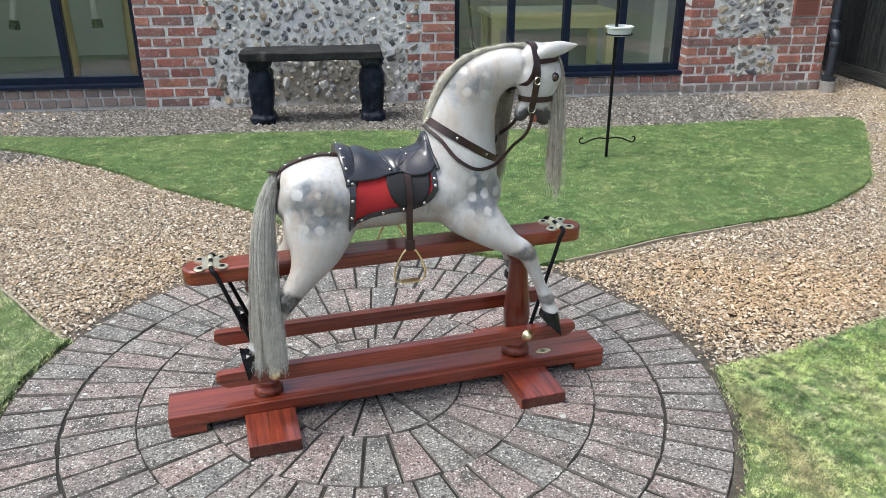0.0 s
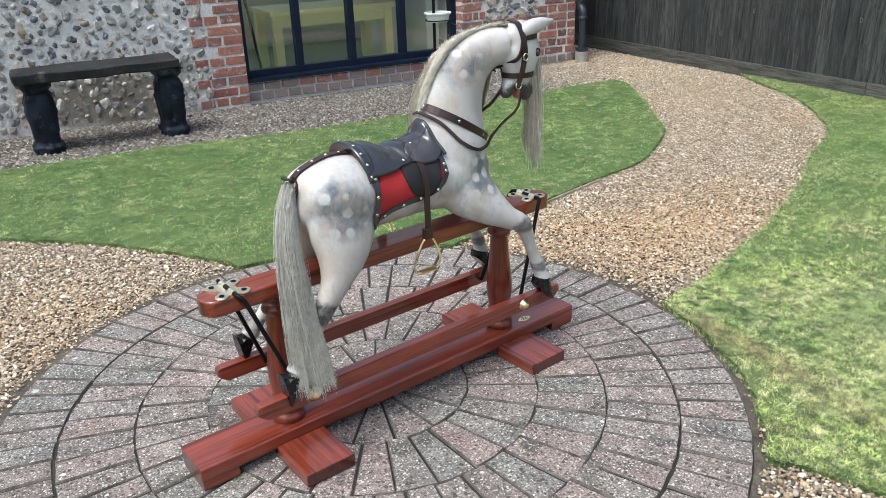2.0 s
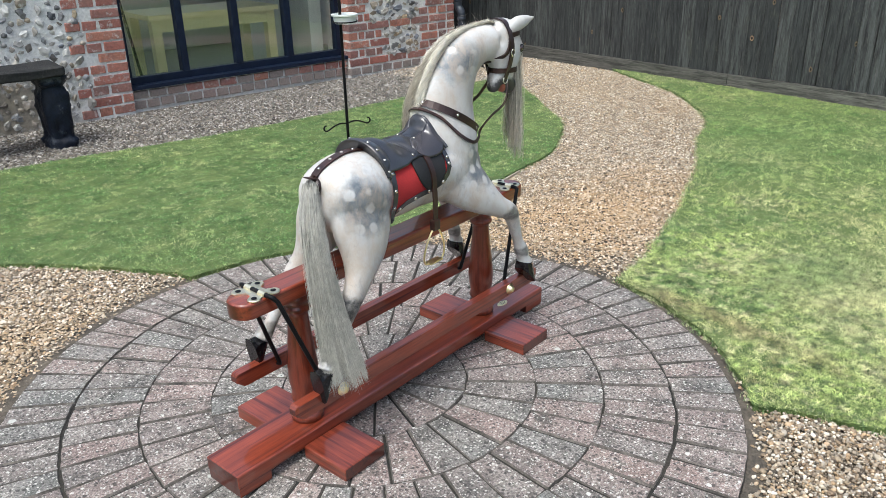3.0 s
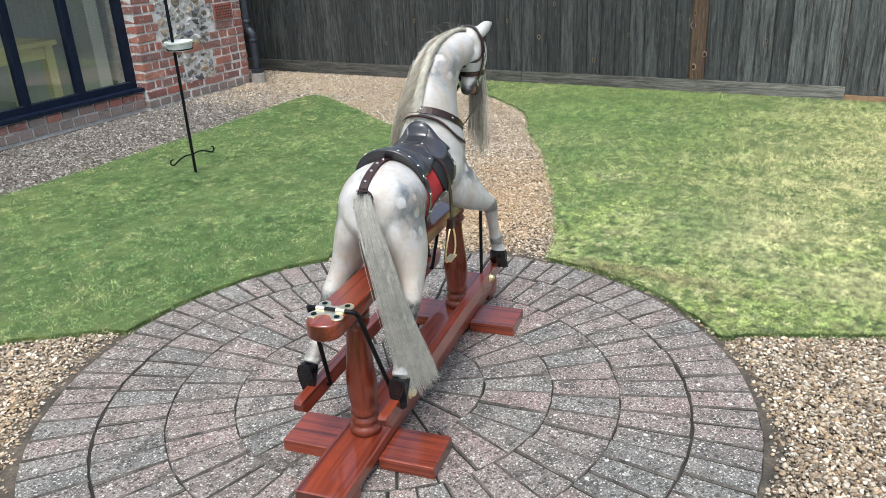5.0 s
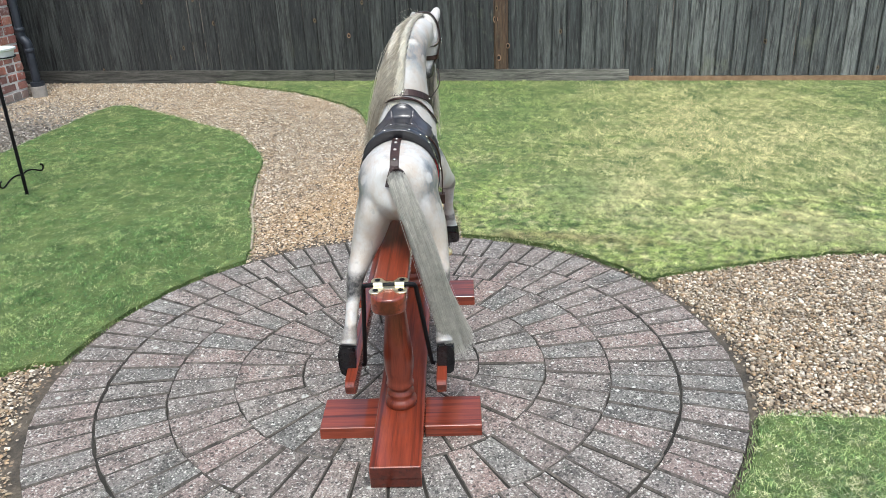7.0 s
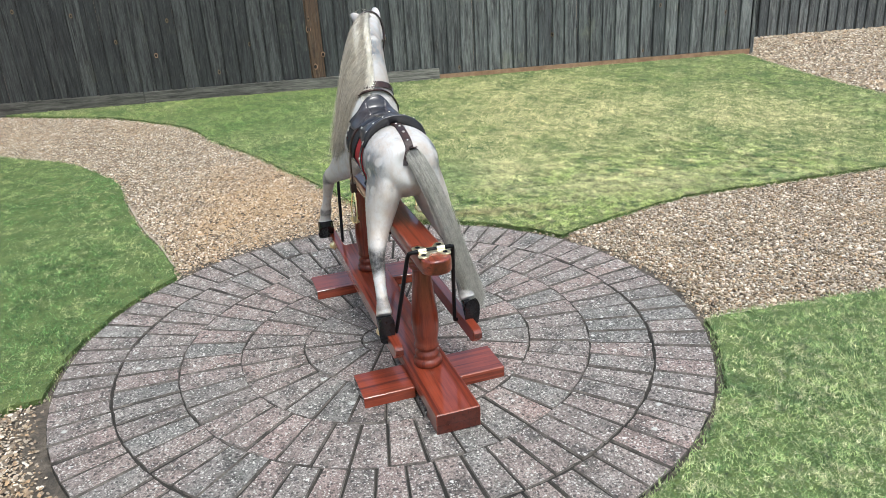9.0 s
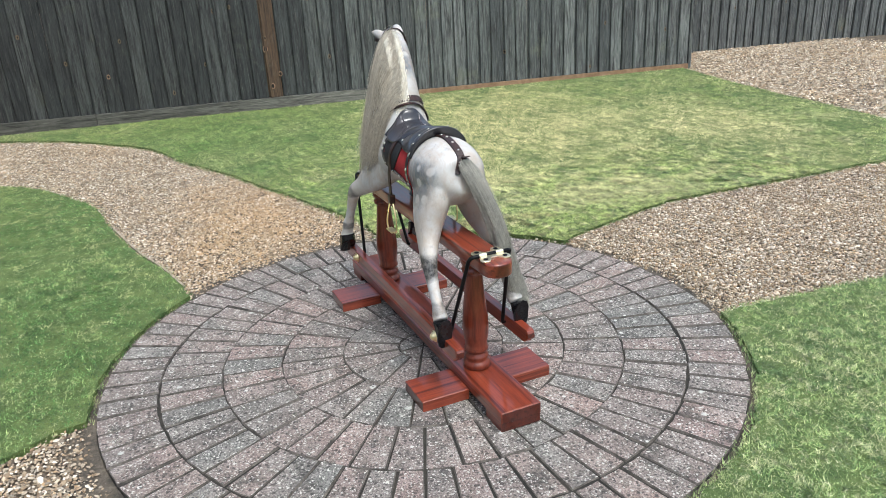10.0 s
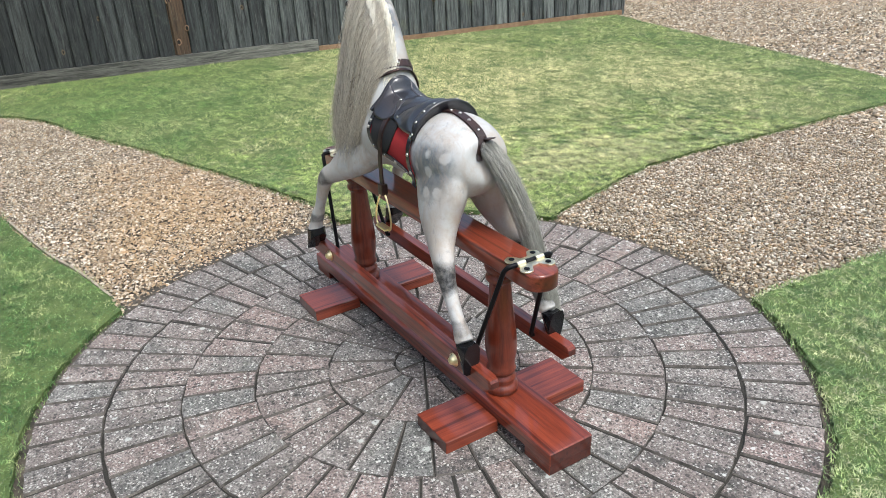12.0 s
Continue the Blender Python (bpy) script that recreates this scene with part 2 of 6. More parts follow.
M["paver"] = paver_material()
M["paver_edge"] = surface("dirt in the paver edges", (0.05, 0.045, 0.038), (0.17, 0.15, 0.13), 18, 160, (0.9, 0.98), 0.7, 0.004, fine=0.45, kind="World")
M["joint"] = surface("mossy joint sand", (0.010, 0.009, 0.0075), (0.042, 0.037, 0.029), 7, 140, (0.9, 0.98), 0.6, 0.004, fine=0.4)
M["mahogany_x"] = wood("mahogany along x", (0.05, 0.008, 0.0048), (0.245, 0.045, 0.019), 0, coat=1.0)
M["mahogany_y"] = wood("mahogany along y", (0.05, 0.008, 0.0048), (0.255, 0.048, 0.021), 1, coat=1.0)
M["mahogany_z"] = wood("mahogany along z", (0.085, 0.0145, 0.007), (0.19, 0.036, 0.016), 2, coat=0.75)
M["brass"] = surface("polished brass", (0.90, 0.73, 0.38), (0.95, 0.82, 0.5), 30, 300, (0.25, 0.38), 0.05, 0.0005, 1.0, fine=0.1)
M["iron"] = surface("black painted iron", (0.004, 0.004, 0.005), (0.010, 0.010, 0.011), 20, 200, (0.4, 0.55), 0.2, 0.001, fine=0.2)
M["leather"] = surface("black leather", (0.012, 0.0125, 0.016), (0.03, 0.03, 0.037), 14, 260, (0.28, 0.42), 0.3, 0.0008, coat=0.3, fine=0.25)
M["leather"].node_tree.nodes["Principled BSDF"].inputs["Coat Roughness"].default_value = 0.15
M["leather"].node_tree.nodes["Principled BSDF"].inputs["Coat Weight"].default_value = 0.8
M["leather"].node_tree.nodes["Principled BSDF"].inputs["Specular IOR Level"].default_value = 0.4
M["iron"].node_tree.nodes["Principled BSDF"].inputs["Specular IOR Level"].default_value = 0.14
M["flap"] = surface("brown black saddle leather", (0.026, 0.025, 0.032), (0.05, 0.042, 0.045), 9, 260, (0.3, 0.45), 0.25, 0.0007, coat=0.6, fine=0.2)
M["flap"].node_tree.nodes["Principled BSDF"].inputs["Coat Roughness"].default_value = 0.16
M["pad"] = surface("matt black grained leather", (0.006, 0.006, 0.007), (0.014, 0.014, 0.015), 30, 420, (0.6, 0.75), 0.6, 0.001, fine=0.4)
M["brass_pale"] = surface("pale lacquered brass", (0.91, 0.82, 0.56), (0.95, 0.88, 0.68), 30, 300, (0.3, 0.42), 0.05, 0.0005, 1.0, fine=0.1)
M["strap"] = surface("dark brown leather", (0.016, 0.0075, 0.0065), (0.042, 0.018, 0.014), 20, 260, (0.3, 0.45), 0.25, 0.0008, fine=0.25)
M["felt_red"] = surface("red felt", (0.30, 0.012, 0.014), (0.40, 0.022, 0.024), 14, 420, (0.85, 0.95), 0.35, 0.001, fine=0.2)
M["stud"] = surface("nickel stud", (0.6, 0.57, 0.5), (0.72, 0.7, 0.64), 40, 300, (0.2, 0.32), 0.05, 0.0004, 1.0, fine=0.08)
M["hoof"] = surface("black hoof paint", (0.005, 0.005, 0.006), (0.014, 0.014, 0.016), 25, 160, (0.08, 0.2), 0.2, 0.001, fine=0.25, third=(0.02, 0.019, 0.018), s3=30)
M["hoof"].node_tree.nodes["Principled BSDF"].inputs["Specular IOR Level"].default_value = 0.3
M["mouth"] = surface("red mouth paint", (0.40, 0.12, 0.075), (0.50, 0.17, 0.11), 30, 200, (0.3, 0.4), 0.1, fine=0.15)
M["eye"] = surface("brown glass eye", (0.02, 0.008, 0.004), (0.05, 0.018, 0.008), 60, 300, (0.04, 0.08), 0.0, coat=1.0)
M["hair_tail"] = palette("grey horsehair", [(0.33, 0.32, 0.28), (0.42, 0.405, 0.355), (0.52, 0.505, 0.45), (0.37, 0.355, 0.31), (0.61, 0.595, 0.54)], rough=0.5, bump=0)
M["hair_crest"] = palette("pale crest horsehair", [(0.62, 0.56, 0.44), (0.82, 0.77, 0.65), (0.9, 0.87, 0.78), (0.7, 0.64, 0.51)], rough=0.5, bump=0)
M["hair_mane"] = palette("blond horsehair", [(0.36, 0.31, 0.235), (0.53, 0.475, 0.375), (0.67, 0.62, 0.52), (0.44, 0.38, 0.29), (0.74, 0.70, 0.61)], rough=0.5, bump=0)


def horse_paint():
    """Off-white paint, dappled grey in fixed places, darker at the joints of the legs and on the muzzle."""
    n = Nodes("dapple grey paint")
    v = n.coords()
    white = n.mix(n.ramp(n.noise(v, 7, 4, 0.6), 0.4, 0.7), (0.545, 0.542, 0.535), (0.49, 0.462, 0.425))
    white = n.mix(n.ramp(n.noise(v, 3.2, 4, 0.6), 0.52, 0.72, 0, 0.6), white, (0.43, 0.44, 0.455))
    white = n.mix(n.ramp(n.noise(v, 13, 5, 0.65), 0.52, 0.7, 0, 0.5), white, (0.43, 0.365, 0.295))
    white = n.mix(n.ramp(n.noise(v, 5.5, 5, 0.7), 0.52, 0.7, 0, 0.4), white, (0.41, 0.425, 0.445))
    vor = n.t.nodes.new("ShaderNodeTexVoronoi")
    vor.feature, vor.inputs["Scale"].default_value, vor.inputs["Randomness"].default_value = "F1", 22.5, 0.35
    n.put(n.coords((1, 0, 1)), vor.inputs["Vector"])
    spots = n.ramp(n.math("ADD", vor.outputs["Distance"], n.ramp(n.noise(v, 55, 4, 0.6), 0.3, 0.7, -0.06, 0.06)), 0.25, 0.37)

    def near(p, radii, lo=0.55, hi=1.0):
        d = n.node("ShaderNodeVectorMath", op="SUBTRACT", i0=v, i1=p)
        d = n.node("ShaderNodeVectorMath", op="DIVIDE", i0=d, i1=radii)
        d = n.node("ShaderNodeVectorMath", 1, "LENGTH", i0=d)
        d = n.math("ADD", d, n.ramp(n.noise(v, 24, 5, 0.7), 0.3, 0.7, -0.18, 0.18))
        return n.ramp(d, lo, hi, 1, 0)
    dapple = None
    for s in (-1, 1):
        for p, radii in (((-0.218, s * 0.1, 0.632), (0.09, 0.09, 0.086)), ((0.222, s * 0.09, 0.622), (0.076, 0.09, 0.078))):
            k = near(p, radii)
            dapple = k if dapple is None else n.math("MAXIMUM", dapple, k)
    dapple = n.math("MAXIMUM", dapple, n.math("MULTIPLY", near((0.185, -0.045, 0.925), (0.085, 0.11, 0.07), 0.5, 1.05), 1.0))
    fac = n.math("MULTIPLY", n.math("MULTIPLY", spots, dapple), n.ramp(n.noise(v, 22, 3), 0.3, 0.6, 0.7, 1.0))
    col = n.mix(fac, white, (0.12, 0.14, 0.16))
    dark = None
    for s in (-1, 1):
        for p, radii, a in (((0.338, s * 0.13, 0.462), (0.05, 0.08, 0.032), 0.75), ((0.41, s * 0.136, 0.31), (0.05, 0.08, 0.02), 0.75),
                            ((-0.315, s * 0.115, 0.394), (0.052, 0.08, 0.046), 1.0), ((-0.388, s * 0.125, 0.294), (0.05, 0.08, 0.02), 0.6)):
            k = n.math("MULTIPLY", near(p, radii, 0.62, 0.98), a)
            dark = k if dark is None else n.math("MAXIMUM", dark, k)
    dark = n.math("MULTIPLY", dark, n.ramp(n.noise(v, 46, 5, 0.7), 0.36, 0.56, 0.62, 1.0))
    dark = n.math("MAXIMUM", dark, n.math("MULTIPLY", near((0.368, -0.066, 0.802), (0.075, 0.1, 0.066), 0.78, 1.0), 0.97))
    dark = n.math("MAXIMUM", dark, n.math("MULTIPLY", near((0.43, -0.068, 0.975), (0.06, 0.08, 0.021), 0.6, 1.0), 0.95))
    cream = n.ramp(n.noise(n.coords((1, 1, 0.5)), 26, 6, 0.75, 0.6), 0.44, 0.62, 0, 0.65)
    col = n.mix(n.math("MULTIPLY", cream, n.ramp(n.noise(v, 6, 3), 0.36, 0.52)), col, (0.435, 0.35, 0.275))
    for s in (-1, 1):
        col = n.mix(n.math("MULTIPLY", near((-0.285, s * 0.085, 0.5), (0.085, 0.1, 0.15), 0.3, 1.05), n.ramp(n.noise(v, 30, 5, 0.7), 0.35, 0.6, 0.2, 0.75)), col, (0.44, 0.36, 0.285))
    scuff = n.ramp(n.noise(n.coords((1, 1, 0.4)), 48, 5, 0.75, 0.5), 0.54, 0.68, 0, 0.55)
    col = n.mix(n.math("MULTIPLY", scuff, n.ramp(n.noise(v, 9, 3), 0.42, 0.58)), col, (0.22, 0.225, 0.235))
    veins = n.ramp(n.noise(n.coords((1, 1, 0.35)), 30, 5, 0.7, 0.8), 0.58, 0.7, 0, 0.5)
    col = n.mix(veins, col, (0.40, 0.375, 0.34))
    col = n.mix(dark, col, (0.034, 0.033, 0.034))
    n.bump(n.noise(v, 60, 3), 0.06, 0.001)
    return n.done(col, n.ramp(n.noise(v, 9, 3), 0.3, 0.7, 0.36, 0.5), 0.0, 0.06)


M["horse"] = horse_paint()


def mortar_material():
    n = Nodes("lime mortar")
    v = n.coords(kind="World")
    col = n.mix(n.ramp(n.noise(v, 6, 5), 0.35, 0.65), (0.60, 0.59, 0.565), (0.72, 0.71, 0.685))
    col = n.mix(n.ramp(n.noise(v, 4, 6, 0.7), 0.55, 0.68, 0, 0.7), col, (0.52, 0.49, 0.44))
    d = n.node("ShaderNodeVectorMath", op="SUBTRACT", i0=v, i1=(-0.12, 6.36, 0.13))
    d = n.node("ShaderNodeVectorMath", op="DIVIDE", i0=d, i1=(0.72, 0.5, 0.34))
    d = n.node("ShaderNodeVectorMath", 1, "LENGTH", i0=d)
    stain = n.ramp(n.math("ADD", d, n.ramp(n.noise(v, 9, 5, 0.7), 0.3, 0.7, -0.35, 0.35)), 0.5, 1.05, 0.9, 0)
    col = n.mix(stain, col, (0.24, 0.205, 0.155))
    grain = n.noise(v, 55, 5, 0.7)
    g = n.ramp(grain, 0.25, 0.75, 0.72, 1.2)
    col = n.mix(1.0, col, n.node("ShaderNodeCombineXYZ", 0, X=g, Y=g, Z=g), "MULTIPLY")
    n.bump(grain, 0.9, 0.01)
    return n.done(col, 0.93)


M["mortar"] = mortar_material()
BRICKS = [(0.26, 0.105, 0.085), (0.37, 0.135, 0.098), (0.22, 0.12, 0.105), (0.42, 0.18, 0.12), (0.31, 0.12, 0.098), (0.17, 0.115, 0.105), (0.36, 0.16, 0.125)]
M["brick"] = palette("red bricks", BRICKS, islands=False, rough=0.85, bump=0.6, patches=[((0.15, 0.105, 0.095), 9, 0.48, 0.7, 0.7), ((0.52, 0.48, 0.45), 22, 0.56, 0.68, 0.8), ((0.2, 0.075, 0.055), 40, 0.52, 0.68, 0.6)], grain=70)
M["brick_many"] = palette("red bricks far", BRICKS, rough=0.85, bump=0.4, grain=70)
M["brick_grey"] = palette("grey plinth bricks", [(0.22, 0.185, 0.165), (0.28, 0.22, 0.195), (0.20, 0.17, 0.155), (0.30, 0.20, 0.17)], islands=False, rough=0.88, bump=0.5, patches=[((0.16, 0.15, 0.13), 7, 0.5, 0.7, 0.6)], grain=70)
FLINT = [(0.05, 0.055, 0.065), (0.36, 0.33, 0.28), (0.13, 0.14, 0.165), (0.52, 0.49, 0.43), (0.25, 0.2, 0.14), (0.09, 0.085, 0.085), (0.58, 0.56, 0.52), (0.22, 0.22, 0.23), (0.40, 0.31, 0.2)]
M["flint"] = palette("flints", FLINT, islands=False, rough=0.5, bump=0.4, patches=[((0.6, 0.58, 0.53), 22, 0.58, 0.66, 0.7)], grain=45)
M["flint_many"] = palette("flints many", FLINT, rough=0.5, bump=0.4, patches=[((0.6, 0.58, 0.53), 22, 0.58, 0.66, 0.7)], grain=45)
M["window_frame"] = surface("dark navy coated aluminium", (0.004, 0.008, 0.022), (0.008, 0.015, 0.035), 12, 200, (0.4, 0.5), 0.1, fine=0.12)
M["window_frame"].node_tree.nodes["Principled BSDF"].inputs["Specular IOR Level"].default_value = 0.25
M["pipe"] = surface("black plastic pipe", (0.015, 0.019, 0.027), (0.03, 0.037, 0.05), 10, 120, (0.4, 0.55), 0.15, fine=0.2)
M["concrete"] = surface("grey concrete", (0.26, 0.24, 0.22), (0.36, 0.34, 0.31), 10, 140, (0.85, 0.95), 0.5, 0.003, fine=0.25)
M["bench"] = surface("weathered black painted stone", (0.003, 0.005, 0.011), (0.010, 0.016, 0.030), 9, 90, (0.4, 0.6), 0.7, 0.007, fine=0.4, third=(0.075, 0.085, 0.095), s3=8)
M["bench"].node_tree.nodes["Principled BSDF"].inputs["Specular IOR Level"].default_value = 0.25
M["bench_top"] = surface("weathered dark stone slab", (0.008, 0.009, 0.011), (0.034, 0.033, 0.032), 7, 80, (0.65, 0.8), 0.8, 0.008, fine=0.45, third=(0.085, 0.08, 0.07), s3=9)
M["bench_top"].node_tree.nodes["Principled BSDF"].inputs["Specular IOR Level"].default_value = 0.25
M["dish"] = surface("white plastic dish", (0.62, 0.65, 0.62), (0.7, 0.72, 0.69), 20, 120, (0.35, 0.45), 0.1, fine=0.08)
M["terracotta"] = surface("terracotta air brick", (0.27, 0.095, 0.07), (0.33, 0.125, 0.09), 20, 120, (0.85, 0.92), 0.4, fine=0.2)
M["dark"] = surface("dark void", (0.01, 0.009, 0.008), (0.02, 0.018, 0.015), 10, 80, (0.9, 0.95), 0.1)
M["pine"] = surface("painted pale wood", (0.74, 0.66, 0.34), (0.8, 0.72, 0.42), 6, 60, (0.5, 0.6), 0.15, stretch=(1, 6, 6), fine=0.12)
M["pine_post"] = wood("light oak", (0.30, 0.17, 0.06), (0.48, 0.30, 0.12), 2)
M["room_wall"] = surface("room plaster", (0.58, 0.585, 0.54), (0.66, 0.665, 0.61), 3, 60, (0.85, 0.95), 0.1, fine=0.06)
M["room_floor"] = surface("room floor", (0.16, 0.162, 0.15), (0.22, 0.22, 0.20), 3, 60, (0.4, 0.6), 0.1, fine=0.12)
M["toy_white"] = surface("white toy paint", (0.6, 0.58, 0.55), (0.7, 0.68, 0.64), 12, 90, (0.35, 0.5), 0.1, fine=0.08)


def fence_material(name, tone_a, tone_b, dark, flat_grain=False):
    n = Nodes(name)
    v = n.coords((0.8, 11, 11) if flat_grain else (11, 11, 0.8), jitter=True)
    r = n.t.nodes.new("ShaderNodeObjectInfo").outputs["Random"]
    streak = n.noise(v, 4, 6, 0.7, 0.5)
    base = n.mix(n.ramp(r, 0, 1), tone_a, tone_b)
    base = n.mix(n.ramp(streak, 0.4, 0.64), base, dark)
    w = n.coords(kind="World")
    base = n.mix(n.ramp(n.noise(w, 2.6, 5, 0.7), 0.6, 0.72, 0, 0.5), base, (0.055, 0.058, 0.042))
    fleck = n.noise(n.coords((2.2, 30, 30) if flat_grain else (30, 30, 2.2), jitter=True), 3, 4, 0.7)
    base = n.mix(n.ramp(fleck, 0.56, 0.7, 0, 0.22), base, (0.16, 0.158, 0.146))
    vor = n.t.nodes.new("ShaderNodeTexVoronoi")
    vor.voronoi_dimensions = "2D"
    vor.inputs["Scale"].default_value = 1.25
    sep = n.t.nodes.new("ShaderNodeSeparateXYZ")
    n.put(w, sep.inputs[0])
    n.put(n.node("ShaderNodeCombineXYZ", 0, X=n.math("MULTIPLY", sep.outputs[1], 1.7), Y=n.math("ADD", sep.outputs[2], n.ramp(r, 0, 1, 0, 1.5))), vor.inputs["Vector"])
    # boards grow up to 3.3 times brighter towards the south
    south_gain = n.ramp(sep.outputs[1], 3.0, 0.2, 1.22, 3.3)
    base = n.mix(1.0, base, n.node("ShaderNodeCombineXYZ", 0, X=south_gain, Y=south_gain, Z=n.math("MULTIPLY", south_gain, 0.94)), "MULTIPLY")
    knot = n.math("ADD", vor.outputs["Distance"], n.ramp(fleck, 0.3, 0.7, -0.007, 0.007))
    base = n.mix(n.ramp(knot, 0.018, 0.03, 0.7, 0), base, (0.17, 0.115, 0.06))
    base = n.mix(n.ramp(knot, 0.008, 0.016, 1, 0), base, (0.014, 0.011, 0.008))
    fine = n.noise(n.coords((3, 70, 70) if flat_grain else (70, 70, 3), jitter=True), 4, 3, 0.6)
    g = n.ramp(fine, 0.3, 0.7, 0.68, 1.28)
    base = n.mix(1.0, base, n.node("ShaderNodeCombineXYZ", 0, X=g, Y=g, Z=g), "MULTIPLY")
    n.bump(n.math("ADD", streak, fine), 0.6, 0.005)
    return n.done(base, 0.88)


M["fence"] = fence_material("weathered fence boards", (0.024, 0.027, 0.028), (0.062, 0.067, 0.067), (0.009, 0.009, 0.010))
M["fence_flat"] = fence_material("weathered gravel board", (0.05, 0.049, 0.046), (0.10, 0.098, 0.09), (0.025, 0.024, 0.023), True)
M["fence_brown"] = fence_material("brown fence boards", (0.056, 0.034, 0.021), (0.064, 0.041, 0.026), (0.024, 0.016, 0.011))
M["fence_new"] = surface("orange new timber", (0.20, 0.115, 0.062), (0.30, 0.19, 0.115), 5, 80, (0.75, 0.85), 0.3, stretch=(4, 1, 4), fine=0.25)


def glass_material():
    n = Nodes("window glass")
    fres = n.node("ShaderNodeFresnel", 0, IOR=1.5)
    fac = n.ramp(fres, 0.0, 1.0, 0.045, 1.0)
    glossy = n.node("ShaderNodeBsdfGlossy", 0, Roughness=0.01)
    clear = n.t.nodes.new("ShaderNodeBsdfTransparent")
    clear.inputs[0].default_value = (0.97, 0.99, 0.97, 1)
    mixer = n.t.nodes.new("ShaderNodeMixShader")
    n.put(fac, mixer.inputs[0])
    n.put(clear.outputs[0], mixer.inputs[1])
    n.put(glossy, mixer.inputs[2])
    n.put(mixer.outputs[0], n.t.nodes["Material Output"].inputs[0])
    return n.m


M["glass"] = glass_material()

# ---- mesh helpers ----
def mesh_object(name, bm, material, parent=None, label="", smooth=False):
    me = bpy.data.meshes.new(name)
    bmesh.ops.recalc_face_normals(bm, faces=bm.faces[:])
    if smooth:
        for f in bm.faces:
            f.smooth = True
    bm.to_mesh(me)
    bm.free()
    me.materials.append(material)
    ob = new(name, me)
    ob.parent = parent
    if label:
        ob["label"] = label
    return ob


def part(name, bm, material, parent, label="", smooth=False):
    return mesh_object(name, bm, material, parent, label, smooth)


def piece(name, me, parent, m):
    ob = new(name, me)
    ob.parent = parent
    ob.matrix_local = m
    return ob


def thing(name, m, label, category, group="", kind=""):
    ob = new(name)
    ob.matrix_world = m
    ob.empty_display_size = 0.05
    return tagged(ob, label, category, group, kind)


def box(bm, lo, hi, bevel=0.0, segs=2):
    c = [(a + b) / 2 for a, b in zip(lo, hi)]
    s = [abs(b - a) for a, b in zip(lo, hi)]
    r = bmesh.ops.create_cube(bm, size=1.0, matrix=Matrix.LocRotScale(c, None, s))
    if bevel:
        es = list({e for v in r["verts"] for e in v.link_edges})
        bmesh.ops.bevel(bm, geom=es, offset=bevel, segments=segs, profile=0.7, affect="EDGES")
    return bm


def boxbm(lo, hi, bevel=0.0, segs=2):
    return box(bmesh.new(), lo, hi, bevel, segs)


def rings(bm, loops, cap=True):
    """Join loops of equal length into a skin."""
    vs = [[bm.verts.new(p) for p in loop] for loop in loops]
    k = len(vs[0])
    for a, b in zip(vs, vs[1:]):
        for i in range(k):
            bm.faces.new((a[i], a[(i + 1) % k], b[(i + 1) % k], b[i]))
    if cap:
        bm.faces.new(vs[0][::-1])
        bm.faces.new(vs[-1])
    return bm


def lathe(bm, profile, k=20, centre=(0, 0), about=None):
    loops = [[(centre[0] + r * math.cos(2 * math.pi * i / k), centre[1] + r * math.sin(2 * math.pi * i / k), z) for i in range(k)] for r, z in profile]
    if about is not None:
        loops = [[about @ Vector(p) for p in l] for l in loops]
    return rings(bm, loops)


def smooth_line(pts, n=8):
    """Catmull-Rom through the points."""
    p = [Vector(q) for q in pts]
    p = [p[0] * 2 - p[1]] + p + [p[-1] * 2 - p[-2]]
    out = []
    for i in range(1, len(p) - 2):
        for j in range(n):
            t = j / n
            a, b, c, d = p[i - 1], p[i], p[i + 1], p[i + 2]
            out.append(0.5 * (2 * b + (c - a) * t + (2 * a - 5 * b + 4 * c - d) * t * t + (3 * b - a - 3 * c + d) * t ** 3))
    return out + [p[-2]]


def tube(bm, pts, r, k=10):
    """A round bar along points; r is a number or one for each point."""
    pts = [Vector(p) for p in pts]
    rs = r if isinstance(r, (list, tuple)) else [r] * len(pts)
    loops, u = [], None
    for i, p in enumerate(pts):
        t = (pts[min(i + 1, len(pts) - 1)] - pts[max(i - 1, 0)]).normalized()
        if u is None:
            u = t.orthogonal().normalized()
        u = (u - t * u.dot(t)).normalized()
        w = t.cross(u)
        loops.append([p + rs[i] * (math.cos(2 * math.pi * j / k) * u + math.sin(2 * math.pi * j / k) * w) for j in range(k)])
    return rings(bm, loops)


def raw_mesh(name, verts, faces, material, smooth=False):
    me = bpy.data.meshes.new(name)
    verts, faces = np.asarray(verts, np.float32), np.asarray(faces, np.int32)
    k = faces.shape[1]
    me.vertices.add(len(verts))
    me.vertices.foreach_set("co", verts.ravel())
    me.loops.add(faces.size)
    me.loops.foreach_set("vertex_index", faces.ravel())
    me.polygons.add(len(faces))
    me.polygons.foreach_set("loop_start", np.arange(0, faces.size, k, dtype=np.int32))
    me.update(calc_edges=True)
    if smooth:
        me.polygons.foreach_set("use_smooth", np.ones(len(faces), bool))
    me.materials.append(material)
    return me


def inside(poly, x, y):
    """Which of the points lie in the polygon."""
    res = np.zeros(len(x), bool)
    q = poly[-1]
    for p in poly:
        if p[1] != q[1]:
            cut = ((p[1] > y) != (q[1] > y)) & (x < (q[0] - p[0]) * (y - p[1]) / (q[1] - p[1]) + p[0])
            res ^= cut
        q = p
    return res


rng = np.random.default_rng(7)
PATIO = (0.038, 2.044)
PATIO_R = 1.056


